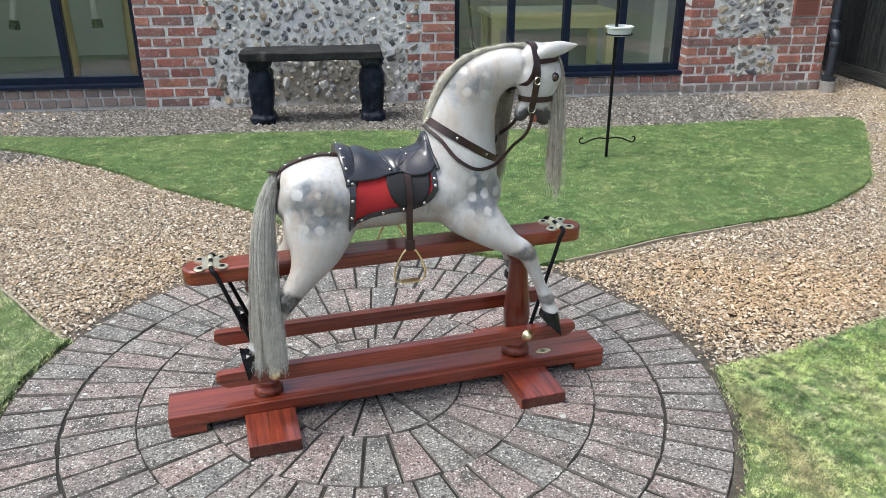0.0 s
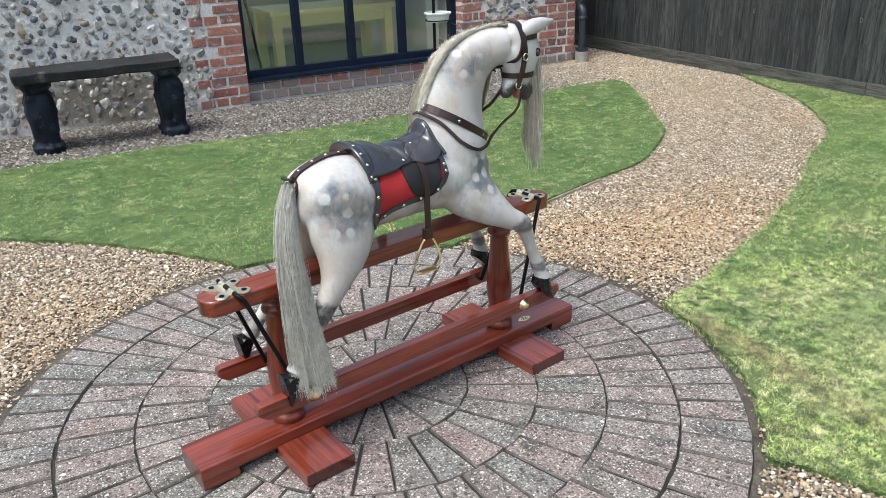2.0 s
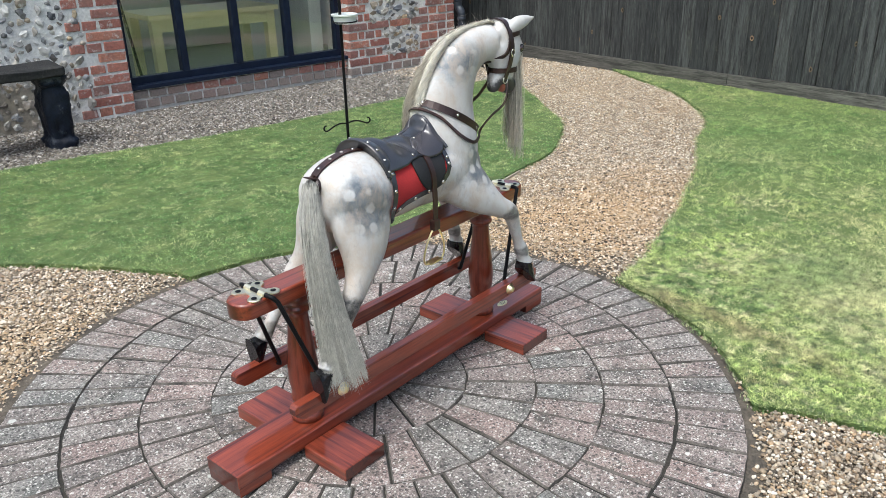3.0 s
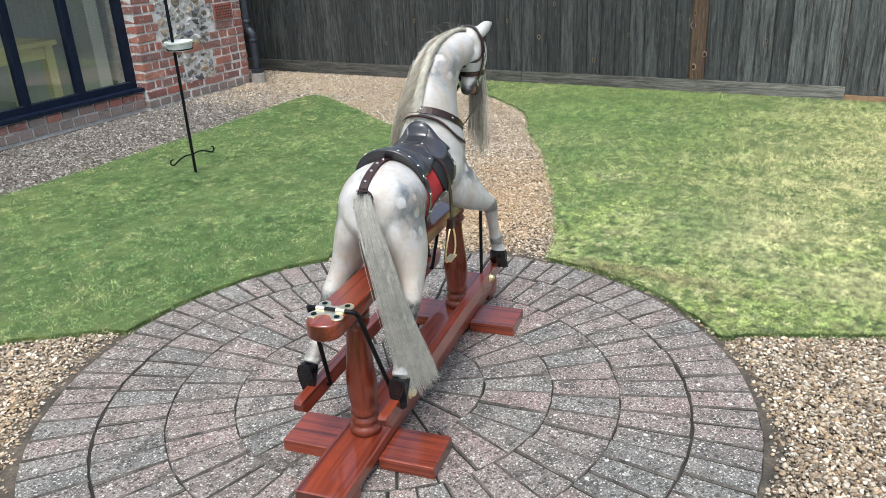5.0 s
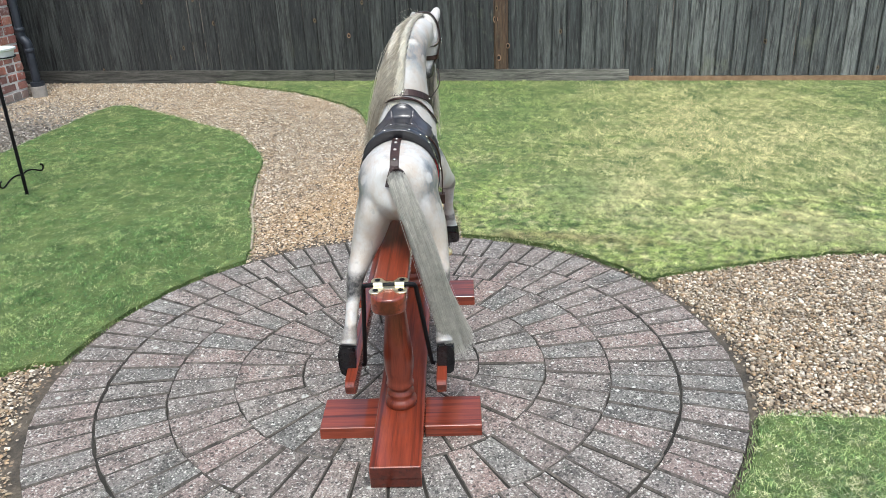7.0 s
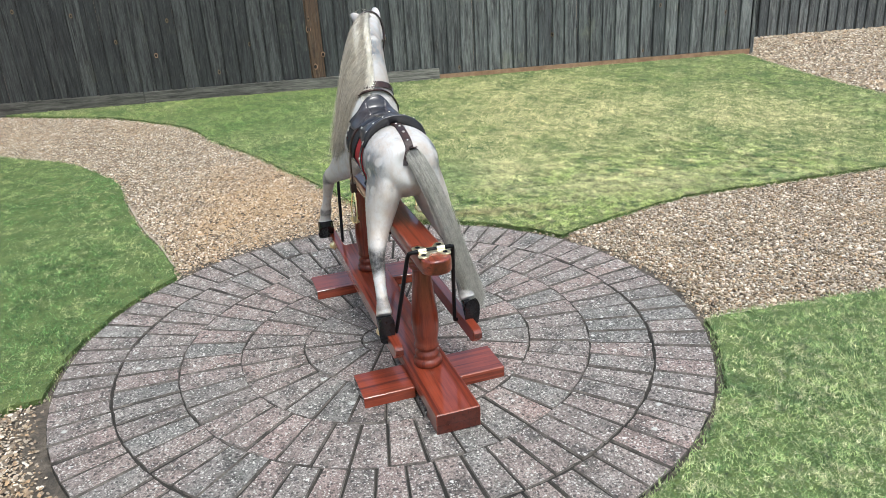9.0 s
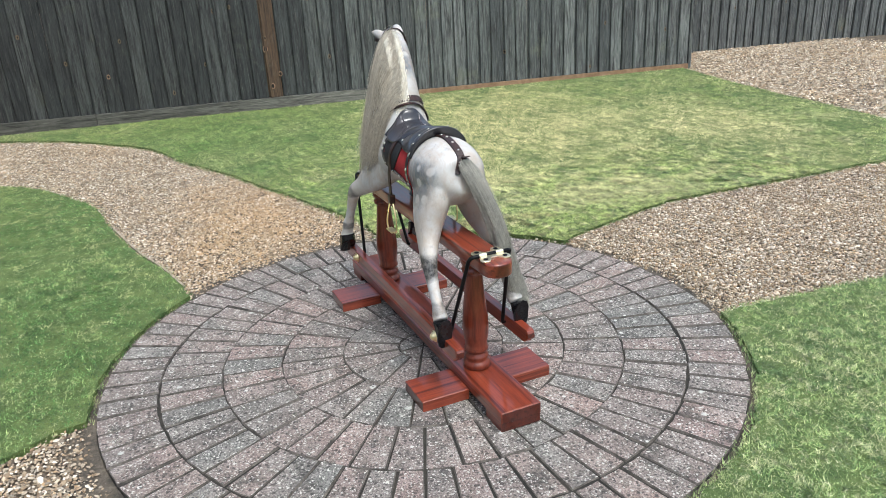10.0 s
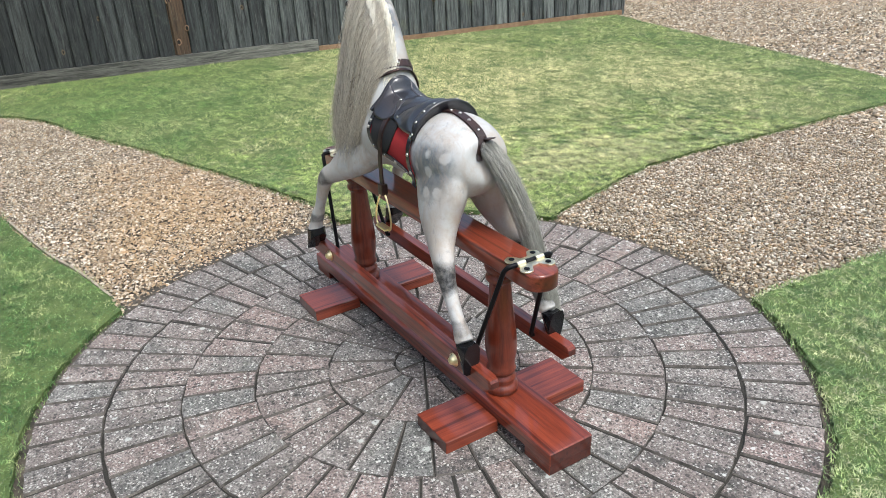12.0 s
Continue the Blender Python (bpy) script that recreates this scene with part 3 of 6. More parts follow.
def arc(a0, a1, r=PATIO_R + 0.022, n=14):
    return [(PATIO[0] + r * math.cos(radians(a0 + (a1 - a0) * i / n)), PATIO[1] + r * math.sin(radians(a0 + (a1 - a0) * i / n)), 0) for i in range(n + 1)]


FALL = 0.043


def fall(x, y):
    """How the ground drops gently from the patio's rim to the garden round it."""
    t = np.clip((np.hypot(np.asarray(x) - PATIO[0], np.asarray(y) - PATIO[1]) - 1.1) / 1.5, 0, 1)
    return -FALL * t * t * (3 - 2 * t)


def spread(pts, about):
    """Plan points laid on the fallen ground, moved out from a place in proportion to the drop."""
    k = [float(-fall(x, y)) / 1.29 for x, y in pts]
    return [(x + (x - about[0]) * q, y + (y - about[1]) * q, 0) for (x, y), q in zip(pts, k)]


def flat(pts):
    return [(x, y, 0) for x, y in pts]


def north(pts):
    return spread(pts, (-0.8, 0.4))


def east(pts):
    return spread(pts, (-1.9, 1.5))


# ---- plan of the lawns ----
LAWN_NORTH = (smooth_line(north([(-3.1, 5.33), (-2.2, 5.07), (-1.53, 4.63), (-1.01, 4.13), (-0.55, 3.74), (-0.3, 3.46), (-0.1, 3.2)]), 5) + [Vector(p) for p in arc(96, 48)]
              + smooth_line(north([(0.9, 2.88), (1.17, 2.99), (1.39, 3.08), (1.85, 3.22), (2.2, 3.31), (2.5, 3.5), (2.8, 3.74), (3.07, 4.13), (3.32, 4.52), (3.55, 4.9), (3.62, 5.08), (3.45, 5.17), (2.1, 5.1), (1.0, 5.1), (0.16, 5.2), (-0.69, 5.25), (-1.5, 5.24), (-2.27, 5.36)]), 4))
LAWN_EAST = ([Vector(p) for p in arc(-3, -50, PATIO_R + 0.03)] + smooth_line(east([(0.78, 1.17), (0.91, 0.88), (1.06, 0.5), (1.12, 0.0), (1.2, -0.8), (1.27, -1.4), (1.55, -1.68), (2.33, -1.71), (3.3, -1.65), (4.36, -1.68), (4.68, -1.78)]), 4)
             + east([(4.70, 0.0), (4.71, 1.7), (4.73, 3.5), (4.74, 5.05)]) + smooth_line(east([(4.62, 4.85), (4.42, 4.52), (4.17, 3.95), (3.92, 3.58), (3.5, 3.15), (3.05, 2.93), (2.6, 2.64), (1.95, 2.3), (1.36, 2.03)]), 4))
LAWN_WEST = ([Vector(p) for p in arc(262, 158)] + smooth_line(flat([(-0.98, 2.43), (-1.12, 2.58), (-1.34, 2.87), (-1.9, 3.55), (-2.6, 4.3), (-3.5, 5.0), (-5.5, 5.6)]), 4)
             + flat([(-7, 5.6), (-7, -6), (0.1, -6), (0.05, -1.5)]) + smooth_line(flat([(-0.02, -0.4), (-0.05, 0.3), (-0.08, 0.65), (-0.11, 0.93)]), 4))


def ragged(line, amount=0.011):
    """A lawn outline with an uneven, untrimmed rim."""
    out = []
    for p, q in zip(line, line[1:] + line[:1]):
        p, q = Vector(p), Vector(q)
        n = max(1, min(80, int((q - p).length / 0.03)))
        side = Vector((q.y - p.y, p.x - q.x, 0))
        side = side.normalized() if side.length > 1e-6 else side
        for i in range(n):
            c = p + (q - p) * i / n
            out.append(c + side * amount * (noise.noise(c * 9) + 0.8 * noise.noise(c * 23) + 0.5 * noise.noise(c * 51)))
    return out


LAWN_NORTH, LAWN_EAST, LAWN_WEST = ragged(LAWN_NORTH), ragged(LAWN_EAST), ragged(LAWN_WEST)
LAWNS = {"lawn_north": LAWN_NORTH, "lawn_east": LAWN_EAST, "lawn_west": LAWN_WEST}

# ---- ground ----
bm = bmesh.new()
rings(bm, [[(PATIO[0] + r * math.cos(2 * math.pi * i / 72), PATIO[1] + r * math.sin(2 * math.pi * i / 72), -0.02 + float(fall(PATIO[0] + r, PATIO[1]))) for i in range(72)] for r in (0.5, 1.1, 1.3, 1.5, 1.7, 1.9, 2.1, 2.3, 2.6, 6.0, 30.0, 500.0)], cap=False)
ground = tagged(mesh_object("ground", bm, M["gravel"]), "pale brown gravel bed of the garden paths", "ground", kind="structure")

for lawn_name, line in LAWNS.items():
    bm = bmesh.new()
    f = bm.faces.new([bm.verts.new((p[0], p[1], -0.03)) for p in line])
    r = bmesh.ops.extrude_face_region(bm, geom=[f])
    for v in r["geom"]:
        if isinstance(v, bmesh.types.BMVert):
            v.co.z = 0.004
    bmesh.ops.triangulate(bm, faces=bm.faces[:])
    for axis in (0, 1):
        for i in range(-14, 22):
            spot, way = [0, 0, 0], [0, 0, 0]
            spot[axis], way[axis] = 0.25 * i + 0.01, 1
            bmesh.ops.bisect_plane(bm, geom=bm.verts[:] + bm.edges[:] + bm.faces[:], plane_co=spot, plane_no=way)
    for v in bm.verts:
        v.co.z += float(fall(v.co.x, v.co.y))
    tagged(mesh_object(lawn_name, bm, M["turf"]), "short mown lawn with dry yellowish patches", "lawn", kind="structure")


def swell(x, y, size, seed):
    """A smooth uneven field over the ground with bumps of about the given size."""
    g = np.random.default_rng(seed)
    out = np.zeros(len(x))
    for _ in range(9):
        a, k = g.uniform(0, 2 * np.pi), 2 * np.pi / (2 * size) * g.uniform(0.6, 1.5)
        out += np.sin(k * (x * np.cos(a) + y * np.sin(a)) + g.uniform(0, 6.3))
    return out / 3.0


def blades(name, poly, region, count, tall, label, key="grass"):
    """Many single grass blades over the part of a lawn that lies in a rectangle."""
    x0, x1, y0, y1 = region
    x, y = rng.uniform(x0, x1, count * 2), rng.uniform(y0, y1, count * 2)
    x, y = x + rng.normal(0, 0.16, count * 2), y + rng.normal(0, 0.16, count * 2)
    keep = inside([(p[0], p[1]) for p in poly], x, y)
    x, y = x[keep][:count], y[keep][:count]
    n = len(x)
    a, lean = rng.uniform(0, 2 * np.pi, n), rng.uniform(0.9, 2.7, n)
    clump = swell(x, y, 0.055, 5) + 0.7 * swell(x, y, 0.16, 6) + 0.6 * swell(x, y, 0.6, 7)
    h = tall * rng.uniform(0.28, 0.8, n) * np.clip(1 + 0.25 * clump, 0.4, 1.8)
    w = rng.uniform(0.0009, 0.0017, n) * (tall / 0.012) ** 0.5
    dx, dy = np.cos(a), np.sin(a)
    z = 0.002 + fall(x, y)
    v = np.empty((n, 3, 3), np.float32)
    v[:, 0] = np.stack([x - dy * w, y + dx * w, z], 1)
    v[:, 1] = np.stack([x + dy * w, y - dx * w, z], 1)
    v[:, 2] = np.stack([x + dx * lean * h, y + dy * lean * h, z + h], 1)
    me = raw_mesh(name, v.reshape(-1, 3), np.arange(n * 3).reshape(n, 3), M[key])
    return tagged(new(name, me), label, "grass", kind="stuff")


blades("grass_blades", LAWN_NORTH, (-3.1, 3.7, 2.7, 5.4), 250000, 0.015, "short green grass blades of the lawn by the barn", "grass_lush_shade")
blades("grass_blades", LAWN_EAST, (0.7, 1.75, -0.5, 2.4), 210000, 0.0145, "short green and straw-coloured grass blades")
blades("grass_blades", LAWN_EAST, (1.0, 2.7, -1.8, 3.0), 220000, 0.0155, "short green and straw-coloured grass blades")
blades("grass_blades", LAWN_EAST, (2.6, 4.75, -1.8, 5.1), 240000, 0.017, "short green grass blades with dry patches")
blades("grass_blades", LAWN_WEST, (-1.6, 0.1, -0.4, 3.3), 150000, 0.015, "short green grass blades beside the patio", "grass_mid")
blades("grass_blades", LAWN_WEST, (-6.0, 0.1, -4.5, 5.0), 170000, 0.022, "short green grass blades of the open lawn", "grass_mid")

# gravel stones, lying on the bed wherever there is no lawn, patio or building
ICO = bmesh.new()
bmesh.ops.create_icosphere(ICO, subdivisions=1, radius=1.0)
ICO_V = np.array([v.co[:] for v in ICO.verts])
ICO_F = np.array([[v.index for v in f.verts] for f in ICO.faces])
ICO.free()


OCT_V = np.array([(math.cos(a), math.sin(a), -0.25) for a in np.linspace(0, 2 * math.pi, 7)[:-1]] + [(0.15, -0.1, 0.95)], float) * 1.1
OCT_F = np.array([(i, (i + 1) % 6, 6) for i in range(6)])


def stones(name, n, region, size, extra=None, key="pebble", SV=None, SF=None, rough=0.2):
    SV, SF = (ICO_V, ICO_F) if SV is None else (SV, SF)
    x0, x1, y0, y1 = region
    x, y = rng.uniform(x0, x1, n) + rng.normal(0, 0.1, n), rng.uniform(y0, y1, n) + rng.normal(0, 0.1, n)
    keep = np.hypot(x - PATIO[0], y - PATIO[1]) > PATIO_R + 0.008 + np.abs(rng.normal(0, 0.055, n))
    for line in LAWNS.values():
        keep &= ~inside([(p[0], p[1]) for p in line], x, y)
    keep &= ((y < 6.34) | (x > 4.25)) & ((x < 4.75) | (y < -1.9))
    if extra is not None:
        keep &= extra(x, y)
    x, y = x[keep], y[keep]
    n = len(x)
    s = size * rng.lognormal(0, 0.32, n)[:, None] * np.stack([rng.uniform(0.8, 1.35, n), rng.uniform(0.65, 1.0, n), rng.uniform(0.4, 0.75, n)], 1)
    a, b = rng.uniform(0, 2 * np.pi, n), rng.normal(0, 0.35, n)
    v = SV[None] * (1 + rng.uniform(-rough, rough, (n, len(SV), 1))) * s[:, None]
    cb, sb = np.cos(b)[:, None], np.sin(b)[:, None]
    v = np.stack([v[..., 0] * cb - v[..., 2] * sb, v[..., 1], v[..., 0] * sb + v[..., 2] * cb], 2)
    ca, sa = np.cos(a)[:, None], np.sin(a)[:, None]
    v = np.stack([v[..., 0] * ca - v[..., 1] * sa, v[..., 0] * sa + v[..., 1] * ca, v[..., 2]], 2)
    v += np.stack([x, y, -0.018 + fall(x, y) + rng.uniform(0, 0.013, n)], 1)[:, None]
    f = SF[None] + (np.arange(n) * len(SV))[:, None, None]
    me = raw_mesh(name, v.reshape(-1, 3), f.reshape(-1, 3), M[key], True)
    return tagged(new(name, me), "loose honey-brown and grey gravel stones", "gravel", kind="stuff")


stones("gravel_stones", 460000, (-2.6, 4.8, 1.8, 4.9), 0.0042, SV=OCT_V, SF=OCT_F)
stones("gravel_stones", 90000, (-3.5, 3.85, 4.9, 6.4), 0.0066, key="pebble_grey", SV=OCT_V, SF=OCT_F)
stones("gravel_stones", 100000, (-0.15, 1.3, -0.9, 1.4), 0.0046, rough=0.1)
stones("gravel_stones", 24000, (-0.2, 1.4, -1.8, 1.4), 0.0058, rough=0.1)
stones("gravel_stones", 70000, (1.0, 6.2, -4.5, -1.6), 0.0075, SV=OCT_V, SF=OCT_F)
stones("gravel_stones", 46000, (3.3, 4.85, 4.85, 6.6), 0.0052, SV=OCT_V, SF=OCT_F)
stones("gravel_stones", 6000, (4.0, 4.85, 6.2, 8.5), 0.011, SV=OCT_V, SF=OCT_F)
stones("gravel_stones", 34000, (-0.3, 1.4, -4.5, -0.9), 0.0085, SV=OCT_V, SF=OCT_F)
stones("gravel_stones", 40000, (-6.0, -2.3, 2.2, 6.4), 0.0085, SV=OCT_V, SF=OCT_F)
sb = bmesh.new()
loops = [[(PATIO[0] + r * math.cos(2 * math.pi * i / 120), PATIO[1] + r * math.sin(2 * math.pi * i / 120), z) for i in range(120)] for r, z in ((PATIO_R - 0.01, -0.03), (PATIO_R - 0.002, -0.012), (PATIO_R + 0.05, -0.0145), (PATIO_R + 0.13, -0.0225), (PATIO_R + 0.22, -0.034))]
rings(sb, loops, cap=False)
tagged(mesh_object("soil_ring", sb, M["soil"]), "strip of dark soil round the patio", "soil", kind="structure")


def fringe(poly, count, key, label):
    """Longer, ragged blades along the rim of a lawn."""
    pts = np.array([(p[0], p[1]) for p in poly])
    nxt = np.roll(pts, -1, 0)
    seg = np.hypot(*(nxt - pts).T)
    near = (pts[:, 0] > -3.2) & (pts[:, 0] < 4.55) & (pts[:, 1] > -1.9)
    prob = seg * near
    k = rng.choice(len(pts), count, p=prob / prob.sum())
    u = rng.uniform(0, 1, count)[:, None]
    d = (nxt - pts)[k] / seg[k][:, None]
    wob = np.array([noise.noise(Vector((a * 7, b_ * 7, 1.5))) for a, b_ in pts])[k]
    p = pts[k] + (nxt - pts)[k] * u + np.stack([-d[:, 1], d[:, 0]], 1) * (rng.normal(0, 0.011, count) + 0.013 * wob)[:, None]
    a = rng.uniform(0, 2 * np.pi, count)
    h, w, lean = rng.uniform(0.006, 0.017, count), rng.uniform(0.001, 0.002, count), rng.uniform(0.2, 1.3, count)
    dx, dy, z = np.cos(a), np.sin(a), rng.uniform(-0.022, 0.002, count) + fall(p[:, 0], p[:, 1])
    v = np.stack([np.stack([p[:, 0] - dy * w, p[:, 1] + dx * w, z], 1), np.stack([p[:, 0] + dy * w, p[:, 1] - dx * w, z], 1), np.stack([p[:, 0] + dx * lean * h, p[:, 1] + dy * lean * h, z + h], 1)], 1)
    me = raw_mesh("grass_fringe", v.reshape(-1, 3), np.arange(count * 3).reshape(count, 3), M[key])
    tagged(new("grass_fringe", me), label, "grass", kind="stuff")


fringe(LAWN_NORTH, 14000, "grass_lush_shade", "ragged grass along the lawn edge")
fringe(LAWN_EAST, 17000, "grass_mid", "ragged dry grass along the lawn edge")
fringe(LAWN_WEST, 18000, "grass_mid", "ragged grass along the lawn edge")

# timber edging along the path sides of the lawns
for line, label in ((smooth_line(north([(0.88, 2.87), (1.17, 2.975), (1.39, 3.065), (1.85, 3.205)]), 6), "thin weathered timber lawn edging"),
                    (smooth_line(flat([(-0.97, 2.43), (-1.11, 2.59), (-1.33, 2.88), (-1.9, 3.57)]), 6), "thin weathered timber lawn edging beside gravel")):
    bm = bmesh.new()
    loops = []
    for i, p in enumerate(line):
        t = (line[min(i + 1, len(line) - 1)] - line[max(i - 1, 0)]).normalized()
        nn = Vector((-t.y, t.x, 0)) * 0.0042
        p = p + Vector((0, 0, float(fall(p.x, p.y))))
        loops.append([p + nn + Vector((0, 0, -0.03)), p - nn + Vector((0, 0, -0.03)), p - nn + Vector((0, 0, 0.004)), p + nn + Vector((0, 0, 0.004))])
    rings(bm, loops)
    tagged(mesh_object("lawn_edging", bm, M["edging"]), label, "edging", kind="structure")

# ---- building ----
# the barn and its bench stand on the fallen ground, a little larger than their first plan
SITE = Matrix.Translation((0, 0, -FALL)) @ Matrix.Scale(1.033, 4)
placed_before = set(scene.collection.objects)
WALL_Y, WALL_TOP = 6.155, 2.62
GLASS_Y = 6.30
wall = thing("wall_north", pose(0, 0, 0), "flint and red brick wall of the converted barn", "wall", kind="structure")
core = bmesh.new()
for x0, x1, z0, z1 in ((-5.2, -1.5, -0.05, 0.145), (-5.2, -1.5, 2.15, WALL_TOP), (-1.5, 0.88, -0.05, WALL_TOP), (0.88, 2.79, -0.05, 0.145), (0.88, 2.79, 2.15, WALL_TOP), (2.79, 4.0, -0.05, WALL_TOP), (-5.6, -5.2, -0.05, WALL_TOP)):
    front = WALL_Y + (0.055 if z1 < 0.2 else 0.0)
    box(core, (x0, front, z0), (x1, WALL_Y + 0.34, z1))
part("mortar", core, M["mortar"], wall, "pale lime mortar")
side = bmesh.new()
box(side, (3.72, WALL_Y + 0.343, -0.05), (4.0, 9.0, WALL_TOP))
tagged(mesh_object("wall_east", side, M["mortar"]), "side wall of the converted barn", "wall", kind="structure")

# room behind the windows
# ceiling and outer walls are unseen, added to close and darken the room
for nm, lo, hi, mat_key, label, cat in (("room_floor", (-5.6, WALL_Y + 0.343, -0.06), (3.715, 9.0, -0.01), "room_floor", "grey floor of the workshop room", "floor"),
                                        ("ceiling", (-5.6, WALL_Y + 0.343, 2.45), (3.715, 9.0, 2.6), "room_wall", "white plaster ceiling added unseen to darken the workshop room", "ceiling"),
                                        # the open gap between these two strips is added to brighten the room
                                        ("wall_back", (-5.6, 9.003, -0.06), (4.04, 9.2, 0.8), "room_wall", "plain plaster back wall added to close the workshop", "wall"),
                                        ("wall_back", (-5.6, 9.003, 2.3), (4.04, 9.2, 2.6), "room_wall", "plain plaster back wall above an added daylight gap", "wall"),
                                        ("wall_west", (-5.8, WALL_Y, -0.06), (-5.603, 9.0, 2.6), "room_wall", "plain side wall added to close the workshop", "wall")):
    tagged(mesh_object(nm, boxbm(lo, hi), M[mat_key]), label, cat, kind="structure")
tagged(mesh_object("partition", boxbm((2.62, WALL_Y + 0.343, -0.008), (2.74, 8.0, 2.448)), M["room_wall"]), "pale plastered partition inside the window", "wall", kind="structure")


def window(name, x0, x1, mullions, label):
    w = thing(name, pose(0, 0, 0), label, "window", kind="structure")
    y0, y1 = GLASS_Y - 0.035, GLASS_Y + 0.035
    b = bmesh.new()
    box(b, (x0, y0, 0.148), (x1, y1, 0.225), 0.004)
    box(b, (x0, y0 - 0.085, 0.147), (x1, y0 - 0.001, 0.175), 0.003)
    part("bottom_rail", b, M["window_frame"], w)
    part("top_rail", boxbm((x0, y0, 2.07), (x1, y1, 2.15), 0.004), M["window_frame"], w)
    for a in (x0, x1 - 0.055):
        part("jamb", boxbm((a, y0 - 0.002, 0.2255), (a + 0.055, y1, 2.0695), 0.004), M["window_frame"], w)
    for a in mullions:
        part("mullion", boxbm((a - 0.027, y0 - 0.004, 0.2255), (a + 0.027, y1, 2.0695), 0.005), M["window_frame"], w)
    edges = [x0 + 0.055] + [e for a in mullions for e in (a - 0.027, a + 0.027)] + [x1 - 0.055]
    for a, c in zip(edges[::2], edges[1::2]):
        p = part("pane", boxbm((a, GLASS_Y - 0.004, 0.2255), (c, GLASS_Y + 0.004, 2.0695)), M["glass"], w, "clear window pane")
        p.visible_shadow = False
    return w


window("window_1", -4.2, -1.5, (-3.3, -2.68, -2.075), "dark framed floor-length window of the barn")
window("window_2", 0.88, 2.79, (1.355, 1.81, 2.275), "dark framed floor-length window of the barn")
part("mortar", boxbm((-5.2, WALL_Y, 0.148), (-4.202, WALL_Y + 0.34, 2.148)), M["mortar"], wall)

# table and broom inside the right window
table = thing("table", pose(1.80, 6.87, -0.008), "pale yellow painted wooden table in the workshop", "table")
part("tabletop", boxbm((-0.565, -0.3, 0.585), (0.565, 0.3, 0.625), 0.006), M["pine"], table)
part("apron", boxbm((-0.47, -0.27, 0.49), (0.47, -0.245, 0.584), 0.003), M["pine"], table)
for lx, ly in ((-0.54, -0.275), (0.46, -0.275), (-0.54, 0.195), (0.46, 0.195)):
    part("leg", boxbm((lx, ly, 0), (lx + 0.075, ly + 0.075, 0.5845), 0.005), M["pine"], table)
broom = thing("broom", pose(1.08, 6.62, -0.008), "long black broom leaning inside the window", "broom")
bb = bmesh.new()
tube(bb, [(0.05, 0, 0.16), (-0.06, 0.1, 1.25)], 0.011, 10)
part("handle", bb, M["iron"], broom, smooth=True)
bb = bmesh.new()
rings(bb, [[(0.05 + dx, dy, 0.17) for dx, dy in ((-0.02, -0.012), (0.02, -0.012), (0.02, 0.012), (-0.02, 0.012))], [(0.085 + dx, dy, 0.0) for dx, dy in ((-0.06, -0.025), (0.06, -0.025), (0.06, 0.025), (-0.06, 0.025))]])
part("brush", bb, M["pine"], broom, "straw-coloured brush head")

# a wooden toy stand with two white painted legs behind the left window
toy = thing("toy_stand", pose(-1.75, 7.0, -0.008), "light wooden toy stand inside the workshop window", "toy stand")
b = bmesh.new()
lathe(b, [(0.05, 0.06), (0.05, 0.1), (0.035, 0.12), (0.05, 0.2), (0.045, 0.4), (0.035, 0.9), (0.045, 0.95), (0.045, 1.2)])
part("post", b, M["pine_post"], toy, smooth=True)
part("base", boxbm((-0.8, -0.1, 0), (0.35, 0.1, 0.059), 0.006), M["pine_post"], toy)
b = bmesh.new()
lathe(b, [(0.05, 0.06), (0.05, 0.1), (0.035, 0.12), (0.05, 0.2), (0.045, 0.4), (0.035, 0.9), (0.045, 0.95), (0.045, 1.2)], centre=(-0.5, 0.0))
part("post", b, M["pine_post"], toy, smooth=True)
part("crossbar", boxbm((-0.75, -0.06, 1.2005), (0.3, 0.06, 1.25), 0.006), M["pine_post"], toy)
for x, lean in ((-0.78, -0.05), (-0.24, 0.02), (0.15, 0.08)):
    b = bmesh.new()
    tube(b, [(x, -0.16, 1.24), (x + lean * 0.3, -0.16, 0.95), (x + lean, -0.16, 0.72), (x + lean * 1.3, -0.16, 0.6)], [0.06, 0.04, 0.028, 0.034])
    leg = part("leg", b, M["toy_white"], toy, "white painted wooden leg", smooth=True)
    b = bmesh.new()
    tube(b, [(x + lean * 1.3, -0.16, 0.599), (x + lean * 1.5, -0.16, 0.53)], [0.036, 0.044])
    part("hoof", b, M["hoof"], leg)

# ---- drain pipe ----
pipe = thing("drain_pipe", pose(4.03, 6.08, 0), "black plastic drain pipe against the brick corner", "drain pipe")
b = bmesh.new()
tube(b, [(0.0, 0.04, z) for z in (2.6, 2.59, 1.8, 1.0, 0.535, 0.53)], 0.032, 18)
part("upper_pipe", b, M["pipe"], pipe, smooth=True)
b = bmesh.new()
tube(b, smooth_line([(0.0, 0.04, 0.56), (0.0, 0.04, 0.515), (0.0, 0.034, 0.488), (0.0, 0.0, 0.45), (0.0, -0.008, 0.42), (0.0, -0.008, 0.375)], 4), 0.0365, 18)
part("offset_bend", b, M["pipe"], pipe, smooth=True)
b = bmesh.new()
tube(b, [(0.0, -0.008, z) for z in (0.40, 0.39, 0.24, 0.1, 0.09)], 0.0335, 18)
part("lower_pipe", b, M["pipe"], pipe, smooth=True)
